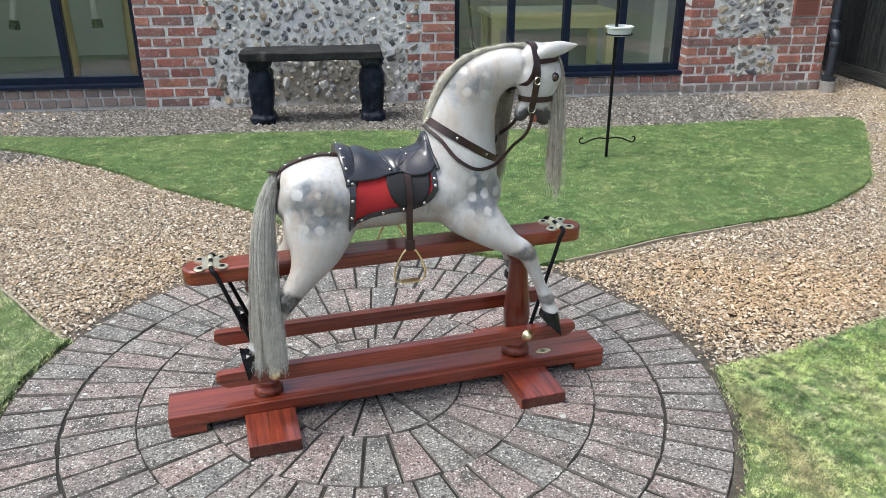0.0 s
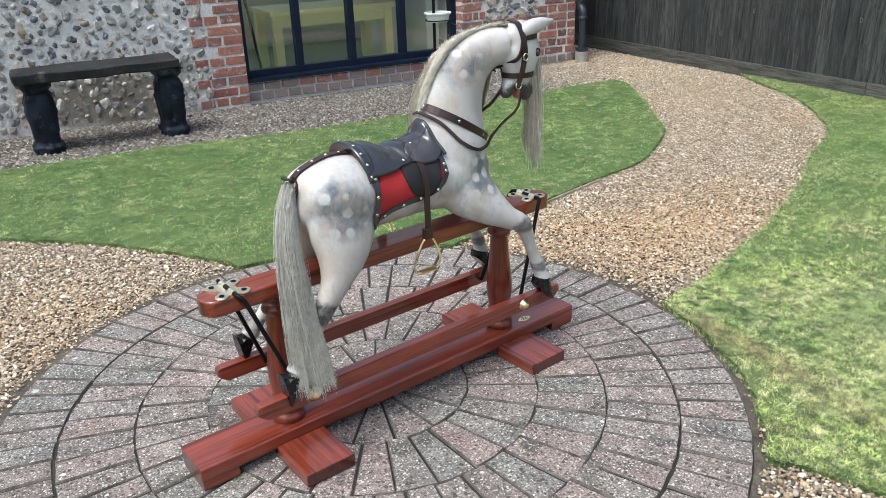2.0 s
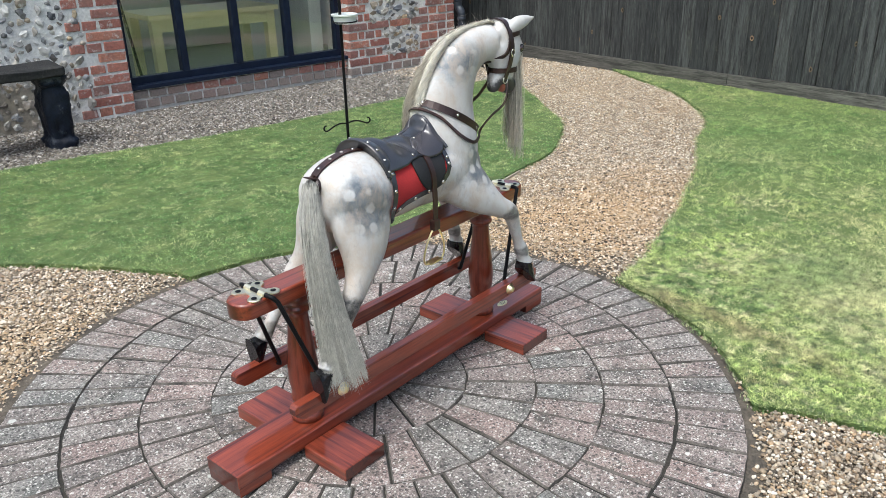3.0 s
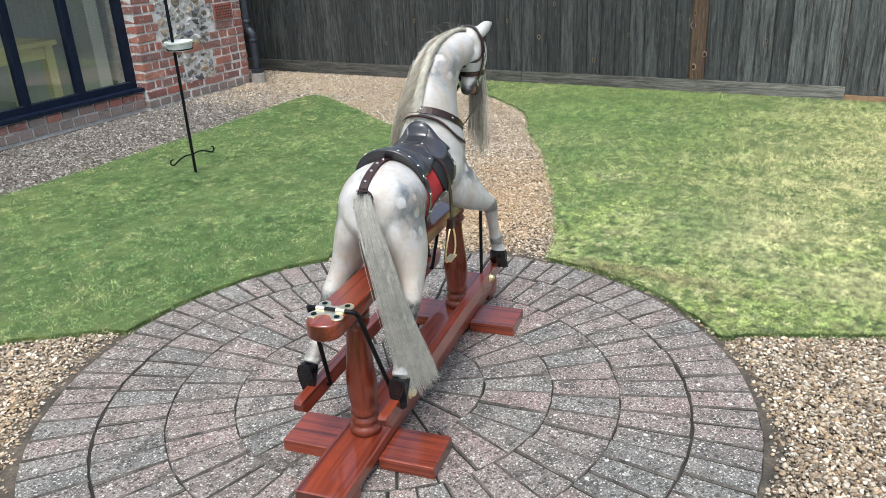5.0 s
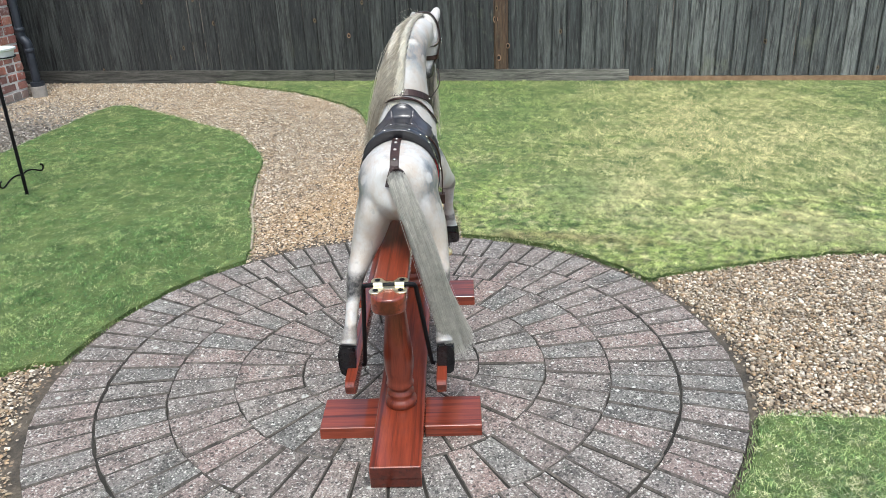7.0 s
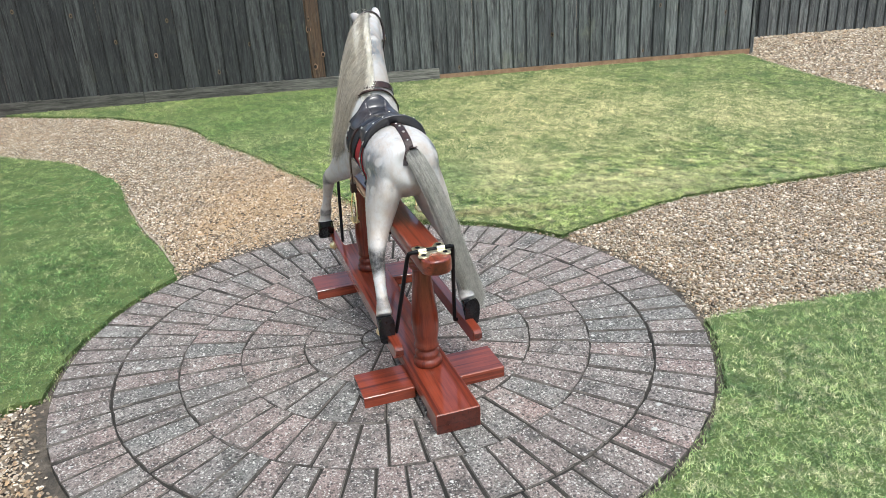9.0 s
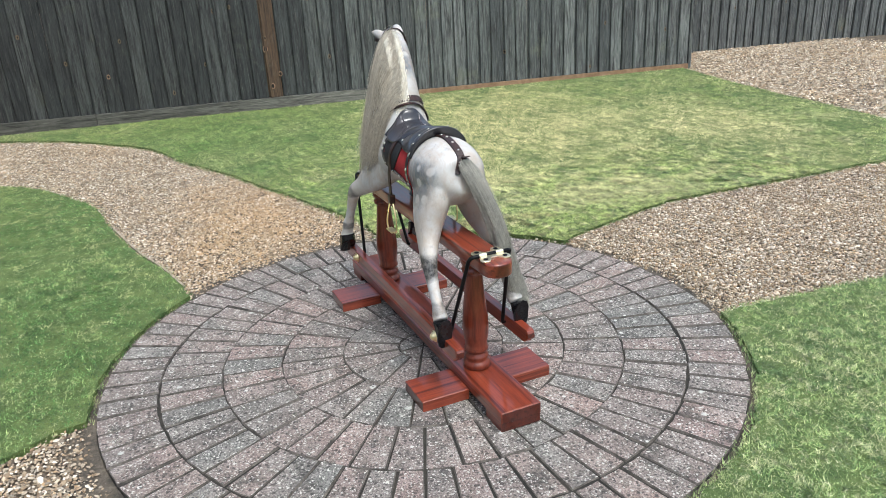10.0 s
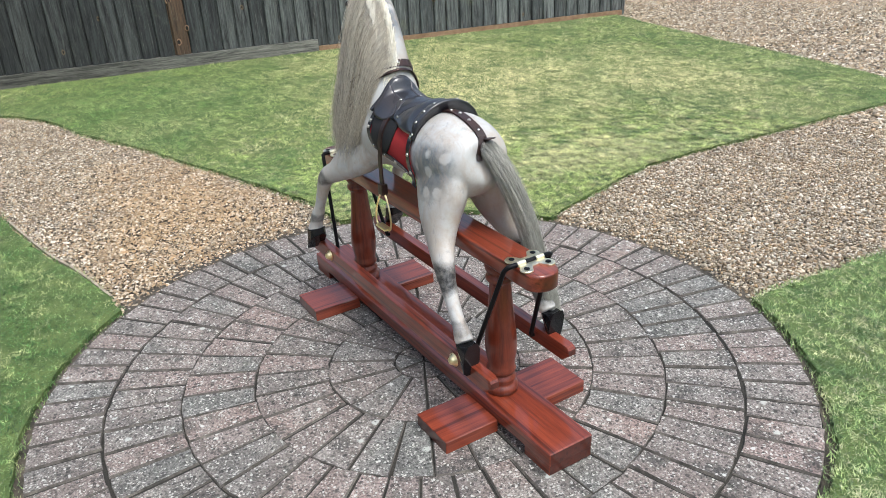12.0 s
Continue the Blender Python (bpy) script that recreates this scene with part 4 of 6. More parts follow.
for cx, cy, z in ((0.0, 0.04, 0.54), (0.0, -0.008, 0.37)):
    b = bmesh.new()
    lathe(b, [(0.037, z), (0.0405, z + 0.003), (0.0405, z + 0.03), (0.037, z + 0.033)], 20, (cx, cy))
    part("collar", b, M["pipe"], pipe, smooth=True)
b = bmesh.new()
lathe(b, [(0.04, 0.085), (0.057, 0.087), (0.057, 0.118), (0.036, 0.122)], 20, (0.0, -0.008))
part("shoe", b, M["pipe"], pipe)
b = bmesh.new()
lathe(b, [(0.062, -0.02), (0.062, 0.08), (0.058, 0.086), (0.03, 0.086)], 22, (0.0, -0.008))
part("gully", b, M["concrete"], pipe, "grey clay gully collar")
tagged(mesh_object("drain_cover", boxbm((4.68, 6.5, -0.02), (5.0, 6.75, 0.0), 0.006), M["concrete"]), "small grey concrete drain cover in the gravel", "drain cover")

# ---- bench ----
bench = thing("garden_bench", pose(-0.21, 5.63, 0), "weathered black stone garden bench against the flint wall", "bench")
b = boxbm((-0.485, -0.16, 0.432), (0.485, 0.16, 0.494), 0.02, 3)
bmesh.ops.subdivide_edges(b, edges=b.edges[:], cuts=5, use_grid_fill=True)
for v in b.verts:
    v.co += Vector((0, 0, 1)) * 0.012 * noise.noise(v.co * 9) + Vector((1, 1, 0)) * 0.011 * noise.noise(v.co * 14 + Vector((3, 1, 2)))
part("seat", b, M["bench_top"], bench, "worn dark grey slab", smooth=True)
for x in (-0.365, 0.415):
    b = bmesh.new()
    prof = [(0.085, 0.12, -0.015), (0.088, 0.122, 0.03), (0.07, 0.1, 0.05), (0.078, 0.105, 0.12), (0.09, 0.115, 0.24), (0.082, 0.11, 0.32), (0.066, 0.095, 0.365), (0.08, 0.12, 0.392), (0.086, 0.13, 0.434)]
    loops = []
    for hx, hy, z in prof:
        loop = []
        for i in range(44):
            a = 2 * math.pi * i / 44
            c, s = math.cos(a), math.sin(a)
            q = (abs(c) ** 5 + abs(s) ** 5) ** -0.2
            wob = 1 + 0.1 * noise.noise(Vector((c * 2 + x * 9, s * 2, z * 14))) + 0.09 * noise.noise(Vector((c * 5 + x * 7, s * 5, z * 34))) + 0.05 * noise.noise(Vector((c * 11, s * 11 + x, z * 80)))
            loop.append((x + hx * c * q * wob, hy * s * q * wob, z))
        loops.append(loop)
    loops = [[tuple(lo[k] + (hi[k] - lo[k]) * q / 4 for k in range(3)) for lo, hi in zip(one, two)] for one, two in zip(loops, loops[1:]) for q in range(4)] + [loops[-1]]
    loops = [[(px + (px - x) * 0.12 * noise.noise(Vector((px * 30, py * 30, pz * 34))), py * (1 + 0.12 * noise.noise(Vector((px * 28, py * 30 + 4, pz * 36)))), pz) for px, py, pz in loop] for loop in loops]
    rings(b, loops)
    part("pedestal", b, M["bench"], bench, "carved black painted pedestal", smooth=True)

for ob in scene.collection.objects:
    if ob not in placed_before and ob.parent is None:
        ob.matrix_world = SITE @ ob.matrix_world

# ---- bird feeding pole ----
pole = thing("bird_feeder_pole", pose(1.598, 4.50, -FALL - 0.01), "black iron bird feeder pole with a white dish", "bird feeder")
b = bmesh.new()
tube(b, [(0, 0, z) for z in (-0.06, -0.05, 0.4, 0.8, 1.2, 1.89, 1.9)], 0.0095, 10)
part("rod", b, M["iron"], pole, smooth=True)
for s in (-1, 1):
    b = bmesh.new()
    pts = [(s * x, 0.0, z) for x, z in ((0.0, 0.128), (0.05, 0.136), (0.1, 0.126), (0.14, 0.108), (0.162, 0.105), (0.176, 0.118), (0.171, 0.135), (0.158, 0.139))]
    tube(b, smooth_line(pts, 3), 0.0048, 8)
    part("hook", b, M["iron"], pole, "curled iron foot hook", smooth=True)
b = bmesh.new()
tube(b, [(0.075 * math.cos(a), -0.05 + 0.071 * math.sin(a), 0.762) for a in np.linspace(0, 2 * math.pi, 33)], 0.004, 6)
part("ring", b, M["iron"], pole)
b = bmesh.new()
lathe(b, [(0.055, 0.752), (0.064, 0.754), (0.071, 0.792), (0.081, 0.797), (0.082, 0.806), (0.073, 0.808), (0.066, 0.765), (0.01, 0.762)], 28, (0, -0.05))
part("dish", b, M["dish"], pole, "white plastic water dish", smooth=False)

# ---- rocking horse on its swinging stand ----
horse = thing("rocking_horse", pose(0.118, 2.003, 0, 0, 0, 9.5), "dapple grey wooden rocking horse on a polished mahogany swing stand", "rocking horse")


def slab(lo, hi, bevel=0.004, segs=3):
    return boxbm(lo, hi, bevel, segs)


# stand: base board with end feet, cross feet, posts, top beam, rails
base = part("base_board", slab((-0.652, -0.064, 0.026), (0.652, 0.064, 0.064), 0.006), M["mahogany_x"], horse, "polished mahogany base board")
for s in (-1, 1):
    part("end_foot", slab((min(s * 0.555, s * 0.65), -0.063, 0.0), (max(s * 0.555, s * 0.65), 0.063, 0.028), 0.003), M["mahogany_x"], base)
for s in (-1, 1):
    for y0, y1 in ((-0.218, -0.0645), (0.0645, 0.218)):
        part("cross_foot", slab((s * 0.382 - 0.069, y0, 0.0), (s * 0.382 + 0.069, y1, 0.036), 0.0045), M["mahogany_y"], horse, "mahogany cross foot")
POST = [(0.042, 0.0645), (0.042, 0.082), (0.036, 0.086), (0.033, 0.092), (0.037, 0.099), (0.037, 0.106), (0.03, 0.112), (0.029, 0.118), (0.036, 0.123), (0.038, 0.13), (0.034, 0.138), (0.0345, 0.15),
        (0.039, 0.175), (0.0405, 0.2), (0.039, 0.23), (0.034, 0.28), (0.029, 0.33), (0.0265, 0.37), (0.0265, 0.378), (0.034, 0.382), (0.036, 0.389), (0.034, 0.396), (0.028, 0.4), (0.036, 0.41), (0.038, 0.4175), (0.038, 0.4295)]
for s in (-1, 1):
    b = bmesh.new()
    lathe(b, POST, 32, (s * 0.378, 0))
    part("post", b, M["mahogany_z"], horse, "turned mahogany post", smooth=True)
b = bmesh.new()
outline = []
for s in (1, -1):
    for i in range(17):
        a = (-math.pi / 2 + math.pi * i / 16) if s > 0 else (math.pi / 2 + math.pi * i / 16)
        outline.append((s * 0.53 + 0.036 * math.cos(a), 0.042 * math.sin(a)))
rings(b, [[(x * k, y * q, z) for x, y in outline] for k, q, z in ((0.98, 0.8, 0.43), (0.992, 0.9, 0.43), (0.999, 0.985, 0.432), (1.0, 1.0, 0.436), (1.0, 1.0, 0.464), (0.9985, 0.98, 0.4685), (0.995, 0.94, 0.471), (0.99, 0.88, 0.472), (0.98, 0.8, 0.472))])
part("beam", b, M["mahogany_x"], horse, "round-ended mahogany top beam", smooth=True)
for s in (-1, 1):
    b = bmesh.new()
    side_pts = [(-0.513, 0.188), (-0.512, 0.203), (-0.508, 0.209), (-0.502, 0.2115), (0.502, 0.2115), (0.508, 0.209), (0.512, 0.203), (0.513, 0.188), (0.49, 0.1685), (-0.49, 0.1685)]
    rings(b, [[(x * k, s * 0.116 + y, 0.19 + (z - 0.19) * k) for x, z in side_pts] for k, y in ((0.985, -0.014), (1, -0.0115), (1, 0.0105), (0.985, 0.0125))])
    rail = part("swing_rail", b, M["mahogany_x"], horse, "mahogany swing rail under the hooves")
    for e in (-1, 1):
        b = bmesh.new()
        about = pose(e * 0.36, s * 0.1286, 0.19, -90 * s, 0, 0)
        lathe(b, [(0.018, 0.0), (0.0185, 0.002), (0.013, 0.004), (0.0125, 0.008), (0.009, 0.013), (0.004, 0.0155)], 20, about=about)
        part("bolt_cap", b, M["brass"], rail, "domed brass bolt cap", smooth=True)

# brass brackets and black swing irons at both ends of the beam
for s in (-1, 1):
    X = s * 0.492
    b = bmesh.new()
    outline = []
    for i in range(72):
        a = 2 * math.pi * (i + 0.5) / 72
        c, n = math.cos(a), math.sin(a)
        far = min(0.0215 / max(abs(c), 1e-6), 0.036 / max(abs(n), 1e-6))
        along, off = abs(c) * 0.028 + abs(n) * 0.03, abs(abs(c) * 0.03 - abs(n) * 0.028)
        if off < 0.0158:
            far = max(far, along + math.sqrt(0.0158 ** 2 - off ** 2))
        outline.append((X + far * c, far * n))
    rings(b, [[(X + (x - X) * k, y * k, z) for x, y in outline] for k, z in ((0.985, 0.4721), (1.0, 0.4732), (1.0, 0.4752), (0.98, 0.4762))])
    for e in (-1, 1):
        tube(b, [(X, e * 0.0145, 0.4768), (X, e * 0.0155, 0.4768), (X, e * 0.0365, 0.4768), (X, e * 0.0375, 0.4768)], [0.0068, 0.0078, 0.0078, 0.0068], 16)
    hinge = part("bracket", b, M["brass_pale"], horse, "pale brass pivot bracket with four screwed lobes")
    for dx, dy in ((-0.028, -0.03), (0.028, -0.03), (-0.028, 0.03), (0.028, 0.03)):
        b = bmesh.new()
        lathe(b, [(0.0068, 0.4766), (0.0066, 0.4777), (0.0035, 0.4782)], 12, (X + dx, dy))
        part("screw", b, M["iron"], hinge, "dark screw head")
    b = bmesh.new()
    bow = [(X - s * 0.108, -0.098, 0.19), (X - s * 0.108, -0.09, 0.192), (X - s * 0.106, -0.089, 0.2), (X - s * 0.012, -0.064, 0.462), (X - s * 0.003, -0.061, 0.474), (X, -0.052, 0.4768), (X, 0.0, 0.4768)]
    bow = bow + [(x, -y, z) for x, y, z in bow[-2::-1]]
    tube(b, bow, 0.0058, 10)
    part("swing_iron", b, M["iron"], horse, "black swing iron", smooth=True)
b = bmesh.new()
rings(b, [[(0.462 + 0.024 * k * math.cos(a) * (1 + 0.08 * math.cos(4 * a)), -0.028 + 0.0125 * k * math.sin(a), z) for a in np.linspace(0, 2 * math.pi, 25)[:-1]] for k, z in ((1.0, 0.0642), (1.0, 0.0655), (0.9, 0.0662))])
plate = part("name_plate", b, M["brass"], horse, "oval brass plate screwed to the base")
for i, w in enumerate((0.02, 0.028, 0.018)):
    part("line", boxbm((0.462 - w / 2, -0.0345 + i * 0.0055, 0.0663), (0.462 + w / 2, -0.0325 + i * 0.0055, 0.0666)), M["iron"], plate)


stand_parts = set(horse.children_recursive)


# body: tapered limbs, fused into one carved skin
def limb(bm, rows, k=24, wide=Vector((0, 1, 0))):
    """rows: x, y, z, half depth in the side view, half width across."""
    line = smooth_line([(*r[:3],) for r in rows], 4)
    rad = smooth_line([(r[3], r[4], 0) for r in rows], 4)
    loops = []
    for i, p in enumerate(line):
        t = (line[min(i + 1, len(line) - 1)] - line[max(i - 1, 0)]).normalized()
        w = (wide - t * wide.dot(t)).normalized()
        d = w.cross(t)
        loops.append([p + max(rad[i].x, 0.002) * math.cos(2 * math.pi * j / k) * d + max(rad[i].y, 0.002) * math.sin(2 * math.pi * j / k) * w for j in range(k)])
    rings(bm, loops)


b = bmesh.new()
limb(b, [(-0.312, 0, 0.645, 0.02, 0.02), (-0.302, 0, 0.643, 0.058, 0.06), (-0.265, 0, 0.643, 0.086, 0.092), (-0.2, 0, 0.64, 0.105, 0.108), (-0.13, 0, 0.637, 0.1, 0.102), (-0.04, 0, 0.63, 0.094, 0.096), (0.05, 0, 0.63, 0.092, 0.096), (0.13, 0, 0.63, 0.1, 0.102), (0.2, 0, 0.62, 0.102, 0.098), (0.255, 0, 0.605, 0.078, 0.078), (0.292, 0, 0.595, 0.04, 0.045)], 28)
limb(b, [(0.175, 0, 0.60, 0.115, 0.1), (0.178, 0, 0.70, 0.112, 0.096), (0.187, 0, 0.78, 0.097, 0.08), (0.203, -0.008, 0.85, 0.083, 0.065), (0.235, -0.022, 0.912, 0.068, 0.054), (0.283, -0.038, 0.946, 0.056, 0.048), (0.335, -0.056, 0.955, 0.048, 0.044)], 28)
limb(b, [(0.33, -0.06, 0.978, 0.03, 0.03), (0.356, -0.064, 0.967, 0.056, 0.043), (0.374, -0.067, 0.935, 0.066, 0.048), (0.375, -0.068, 0.903, 0.057, 0.045), (0.375, -0.067, 0.873, 0.042, 0.036), (0.381, -0.066, 0.85, 0.032, 0.03), (0.393, -0.065, 0.83, 0.024, 0.026), (0.399, -0.064, 0.81, 0.02, 0.024), (0.399, -0.064, 0.797, 0.009, 0.013)], 24)
limb(b, [(0.366, -0.067, 0.882, 0.03, 0.03), (0.352, -0.066, 0.86, 0.024, 0.026), (0.339, -0.065, 0.84, 0.019, 0.022), (0.332, -0.065, 0.824, 0.017, 0.02), (0.329, -0.065, 0.812, 0.008, 0.011)], 20)
for s in (-1, 1):
    limb(b, [(0.16, s * 0.05, 0.61, 0.08, 0.05), (0.205, s * 0.072, 0.565, 0.072, 0.048), (0.25, s * 0.093, 0.522, 0.052, 0.042), (0.295, s * 0.113, 0.487, 0.034, 0.033), (0.338, s * 0.128, 0.46, 0.0275, 0.026), (0.362, s * 0.131, 0.415, 0.021, 0.02), (0.39, s * 0.133, 0.35, 0.0165, 0.017), (0.409, s * 0.136, 0.31, 0.0235, 0.022), (0.417, s * 0.139, 0.284, 0.019, 0.02), (0.424, s * 0.14, 0.262, 0.029, 0.027)], 16)
    limb(b, [(-0.185, s * 0.045, 0.64, 0.1, 0.05), (-0.212, s * 0.064, 0.575, 0.094, 0.05), (-0.23, s * 0.082, 0.515, 0.073, 0.045), (-0.262, s * 0.1, 0.458, 0.042, 0.033), (-0.3, s * 0.114, 0.412, 0.03, 0.025), (-0.33, s * 0.117, 0.362, 0.0205, 0.019), (-0.372, s * 0.121, 0.305, 0.0175, 0.017), (-0.394, s * 0.124, 0.279, 0.0235, 0.022), (-0.408, s * 0.126, 0.263, 0.024, 0.024)], 16)
    # ears, nostril bosses and brow
    y0 = -0.068 + s * 0.026
    dz = -0.012 if s > 0 else 0.0
    limb(b, [(0.362, y0, 0.982 + dz, 0.018, 0.015), (0.39, y0 + s * 0.006, 0.996 + dz, 0.022, 0.016), (0.42, y0 + s * 0.011, 1.003 + dz, 0.019, 0.013), (0.45, y0 + s * 0.014, 1.007 + dz, 0.01, 0.006), (0.469, y0 + s * 0.016, 1.01 + dz, 0.003, 0.003)], 12)
    limb(b, [(0.402, -0.063 + s * 0.028, 0.945, 0.012, 0.012), (0.412, -0.064 + s * 0.034, 0.932, 0.016, 0.013), (0.412, -0.064 + s * 0.033, 0.918, 0.012, 0.012)], 10)
    limb(b, [(0.402, -0.065 + s * 0.015, 0.838, 0.009, 0.009), (0.408, -0.065 + s * 0.017, 0.827, 0.011, 0.01), (0.406, -0.065 + s * 0.015, 0.817, 0.008, 0.008)], 10)
body = part("body", b, M["horse"], horse, "carved body painted white with grey dapples", smooth=True)
fuse = body.modifiers.new("fuse", "REMESH")
fuse.mode, fuse.voxel_size, fuse.use_smooth_shade = "VOXEL", 0.0048, True
ease = body.modifiers.new("ease", "SMOOTH")
ease.factor, ease.iterations = 0.5, 9
bpy.context.view_layer.update()
carved = bpy.data.meshes.new_from_object(body.evaluated_get(bpy.context.evaluated_depsgraph_get()))
body.modifiers.clear()
body.data = carved
for poly in carved.polygons:
    poly.use_smooth = True
bpy.context.view_layer.update()


def hit(origin, way):
    ok, loc, nor, _ = body.ray_cast(Vector(origin), Vector(way).normalized())
    return (loc, nor) if ok else (None, None)


def over(x, phi, off=0.0, y0=0.0, z0=0.64):
    """A point on the barrel at x, phi degrees down from the top towards the right side (-y)."""
    d = Vector((0, -math.sin(radians(phi)), math.cos(radians(phi))))
    c = Vector((x, y0, z0))
    loc, _ = hit(c + d * 0.14, -d)
    return (loc if loc else c + d * 0.1) + d * off


def sheet(bm, grid, thick, centre):
    """A skin of thickness over a grid of points, thick on the side away from the centre."""
    nu, nv = len(grid), len(grid[0])
    top, low = [], []
    for row in grid:
        tr, lr = [], []
        for p in row:
            o = p - Vector((p.x, centre[1], centre[2]))
            o.normalize()
            tr.append(bm.verts.new(p + o * thick))
            lr.append(bm.verts.new(p))
        top.append(tr)
        low.append(lr)
    for i in range(nu - 1):
        for j in range(nv - 1):
            bm.faces.new((top[i][j], top[i + 1][j], top[i + 1][j + 1], top[i][j + 1]))
            bm.faces.new((low[i][j], low[i][j + 1], low[i + 1][j + 1], low[i + 1][j]))
    edge = [(i, 0) for i in range(nu)] + [(nu - 1, j) for j in range(1, nv)] + [(i, nv - 1) for i in range(nu - 2, -1, -1)] + [(0, j) for j in range(nv - 2, 0, -1)]
    for a, c in zip(edge, edge[1:] + edge[:1]):
        bm.faces.new((top[a[0]][a[1]], low[a[0]][a[1]], low[c[0]][c[1]], top[c[0]][c[1]]))


def lerp_line(stops, x):
    for (x0, y0), (x1, y1) in zip(stops, stops[1:]):
        if x <= x1:
            t = max(0.0, (x - x0) / (x1 - x0))
            return y0 + (y1 - y0) * t
    return stops[-1][1]


def stud(p, n, parent, r=0.0052):
    b_ = bmesh.new()
    m = Matrix.Translation(p) @ n.to_track_quat("Z", "Y").to_matrix().to_4x4()
    lathe(b_, [(r, 0.0), (r * 0.95, r * 0.35), (r * 0.6, r * 0.65), (r * 0.15, r * 0.75)], 12, about=m)
    part("stud", b_, M["stud"], parent, "round nickel stud", smooth=True)


CEN = (0, 0, 0.64)
# felt saddle cloth with leather border on each side
BOTTOM = [(-0.142, 128), (-0.13, 122), (-0.085, 112), (-0.03, 108), (0.02, 107), (0.06, 100), (0.085, 88), (0.1, 70)]


def cloth(side):
    xs = np.linspace(-0.14, 0.092, 22)
    grid = []
    for x in xs:
        lim = lerp_line(BOTTOM, x)
        grid.append([over(x + (0.02 * (1 - abs(phi) / lim) if x < -0.1 else 0), side * phi, 0.003) for phi in np.linspace(38 if x < 0.06 else 43, lim, 16)])
    return xs, grid


for side in (-1, 1):
    xs, grid = cloth(side)
    b = bmesh.new()
    sheet(b, grid, 0.003, CEN)
    felt = part("saddle_cloth", b, M["felt_red"], horse, "red felt saddle cloth", smooth=True)
    # border strip along rear, bottom and front edges
    rim = [(xs[0], grid[0][j]) for j in range(0, 16)] + [(xs[i], grid[i][15]) for i in range(1, 22)] + [(xs[-1], grid[-1][j]) for j in range(14, 1, -1)]
    line = [p for _, p in rim]
    cx = sum(line, Vector()) / len(line)
    rows = []
    for i, p in enumerate(line):
        t = (line[min(i + 1, len(line) - 1)] - line[max(i - 1, 0)]).normalized()
        o = (p - Vector((p.x, 0, 0.64))).normalized()
        inw = o.cross(t)
        if inw.dot(cx - p) < 0:
            inw = -inw
        rows.append([p + o * 0.0035 - inw * 0.004, p + o * 0.0035 + inw * 0.003, p + o * 0.0035 + inw * 0.011])
    b = bmesh.new()
    sheet(b, rows, 0.0025, CEN)
    border = part("border", b, M["leather"], felt, "black leather border")
    for i in (4, 8, 12, 18, 23, 28, 33, 38, 42):
        if i < len(rows):
            q = rows[i][1]
            o = (q - Vector((q.x, 0, 0.64))).normalized()
            stud(q + o * 0.0024, o, felt)
    # half-round knee pad
    grid = []
    for x in np.linspace(-0.038, 0.077, 16):
        u = (x - 0.0195) / 0.0585
        lim = 60 + 46 * math.sqrt(max(0.02, 1 - min(1, u * u)))
        grid.append([over(x, side * phi, 0.007) for phi in np.linspace(48, lim, 10)])
    b = bmesh.new()
    sheet(b, grid, 0.004, CEN)
    part("knee_pad", b, M["pad"], horse, "rounded black leather knee pad", smooth=True)

# seat: padded leather with a raised cantle and pommel
def seat_height(x, phi):
    a = min(1.0, abs(phi) / 56)
    pad = max(0.0, 1 - a ** 2.2)
    h = 0.009 + pad * (0.008 * math.exp(-((x - 0.0) / 0.03) ** 2) + 0.014 * math.exp(-((x + 0.09) / 0.03) ** 2) + 0.012 * math.exp(-((x - 0.072) / 0.036) ** 2))
    h -= 0.0045 * math.exp(-((x + 0.04 - 0.03 * a) / 0.006) ** 2) * (1 - 0.4 * a) + 0.004 * math.exp(-((x - 0.03 + 0.035 * a) / 0.006) ** 2)
    return max(h, 0.006)


def seat_point(x, phi, lift=0.0):
    base_p = over(min(x, 0.08), phi, 0.006)
    arm = base_p - Vector((base_p.x, 0, 0.64))
    arm *= min(1.0, 0.124 / arm.length)
    o = arm.normalized()
    return Vector((x, 0, 0.64)) + arm + o * (seat_height(x, phi) - 0.004 + lift)


SKIRT = [(-0.134, 60), (-0.1, 60), (-0.06, 58), (-0.035, 53), (0.0, 50), (0.03, 53), (0.055, 55), (0.08, 54), (0.1, 49)]
b = bmesh.new()
grid = []
for u in np.linspace(0, 1, 56):
    row = []
    for v in np.linspace(-1, 1, 36):
        front = 0.086 + 0.018 * min(1, abs(v) * 1.15) - 0.016 * max(0, abs(v) - 0.8) / 0.2
        x = -0.134 + u * (front + 0.134)
        row.append(seat_point(x, v * lerp_line(SKIRT, x)))
    grid.append(row)
sheet(b, grid, 0.004, CEN)
seat = part("saddle", b, M["leather"], horse, "padded black leather saddle", smooth=True)
# raised seams of the seat
for side in (-1, 1):
    for stops in (((-0.045, 8), (-0.036, 22), (-0.024, 36), (-0.018, 43)), ((0.032, 8), (0.03, 20), (0.018, 31), (-0.002, 40), (-0.014, 44)), ((0.066, 12), (0.05, 22), (0.034, 30), (0.01, 42))):
        b = bmesh.new()
        tube(b, smooth_line([seat_point(x, side * phi, 0.0045) for x, phi in stops], 4), 0.0013, 6)
        part("seam", b, M["leather"], seat, smooth=True)
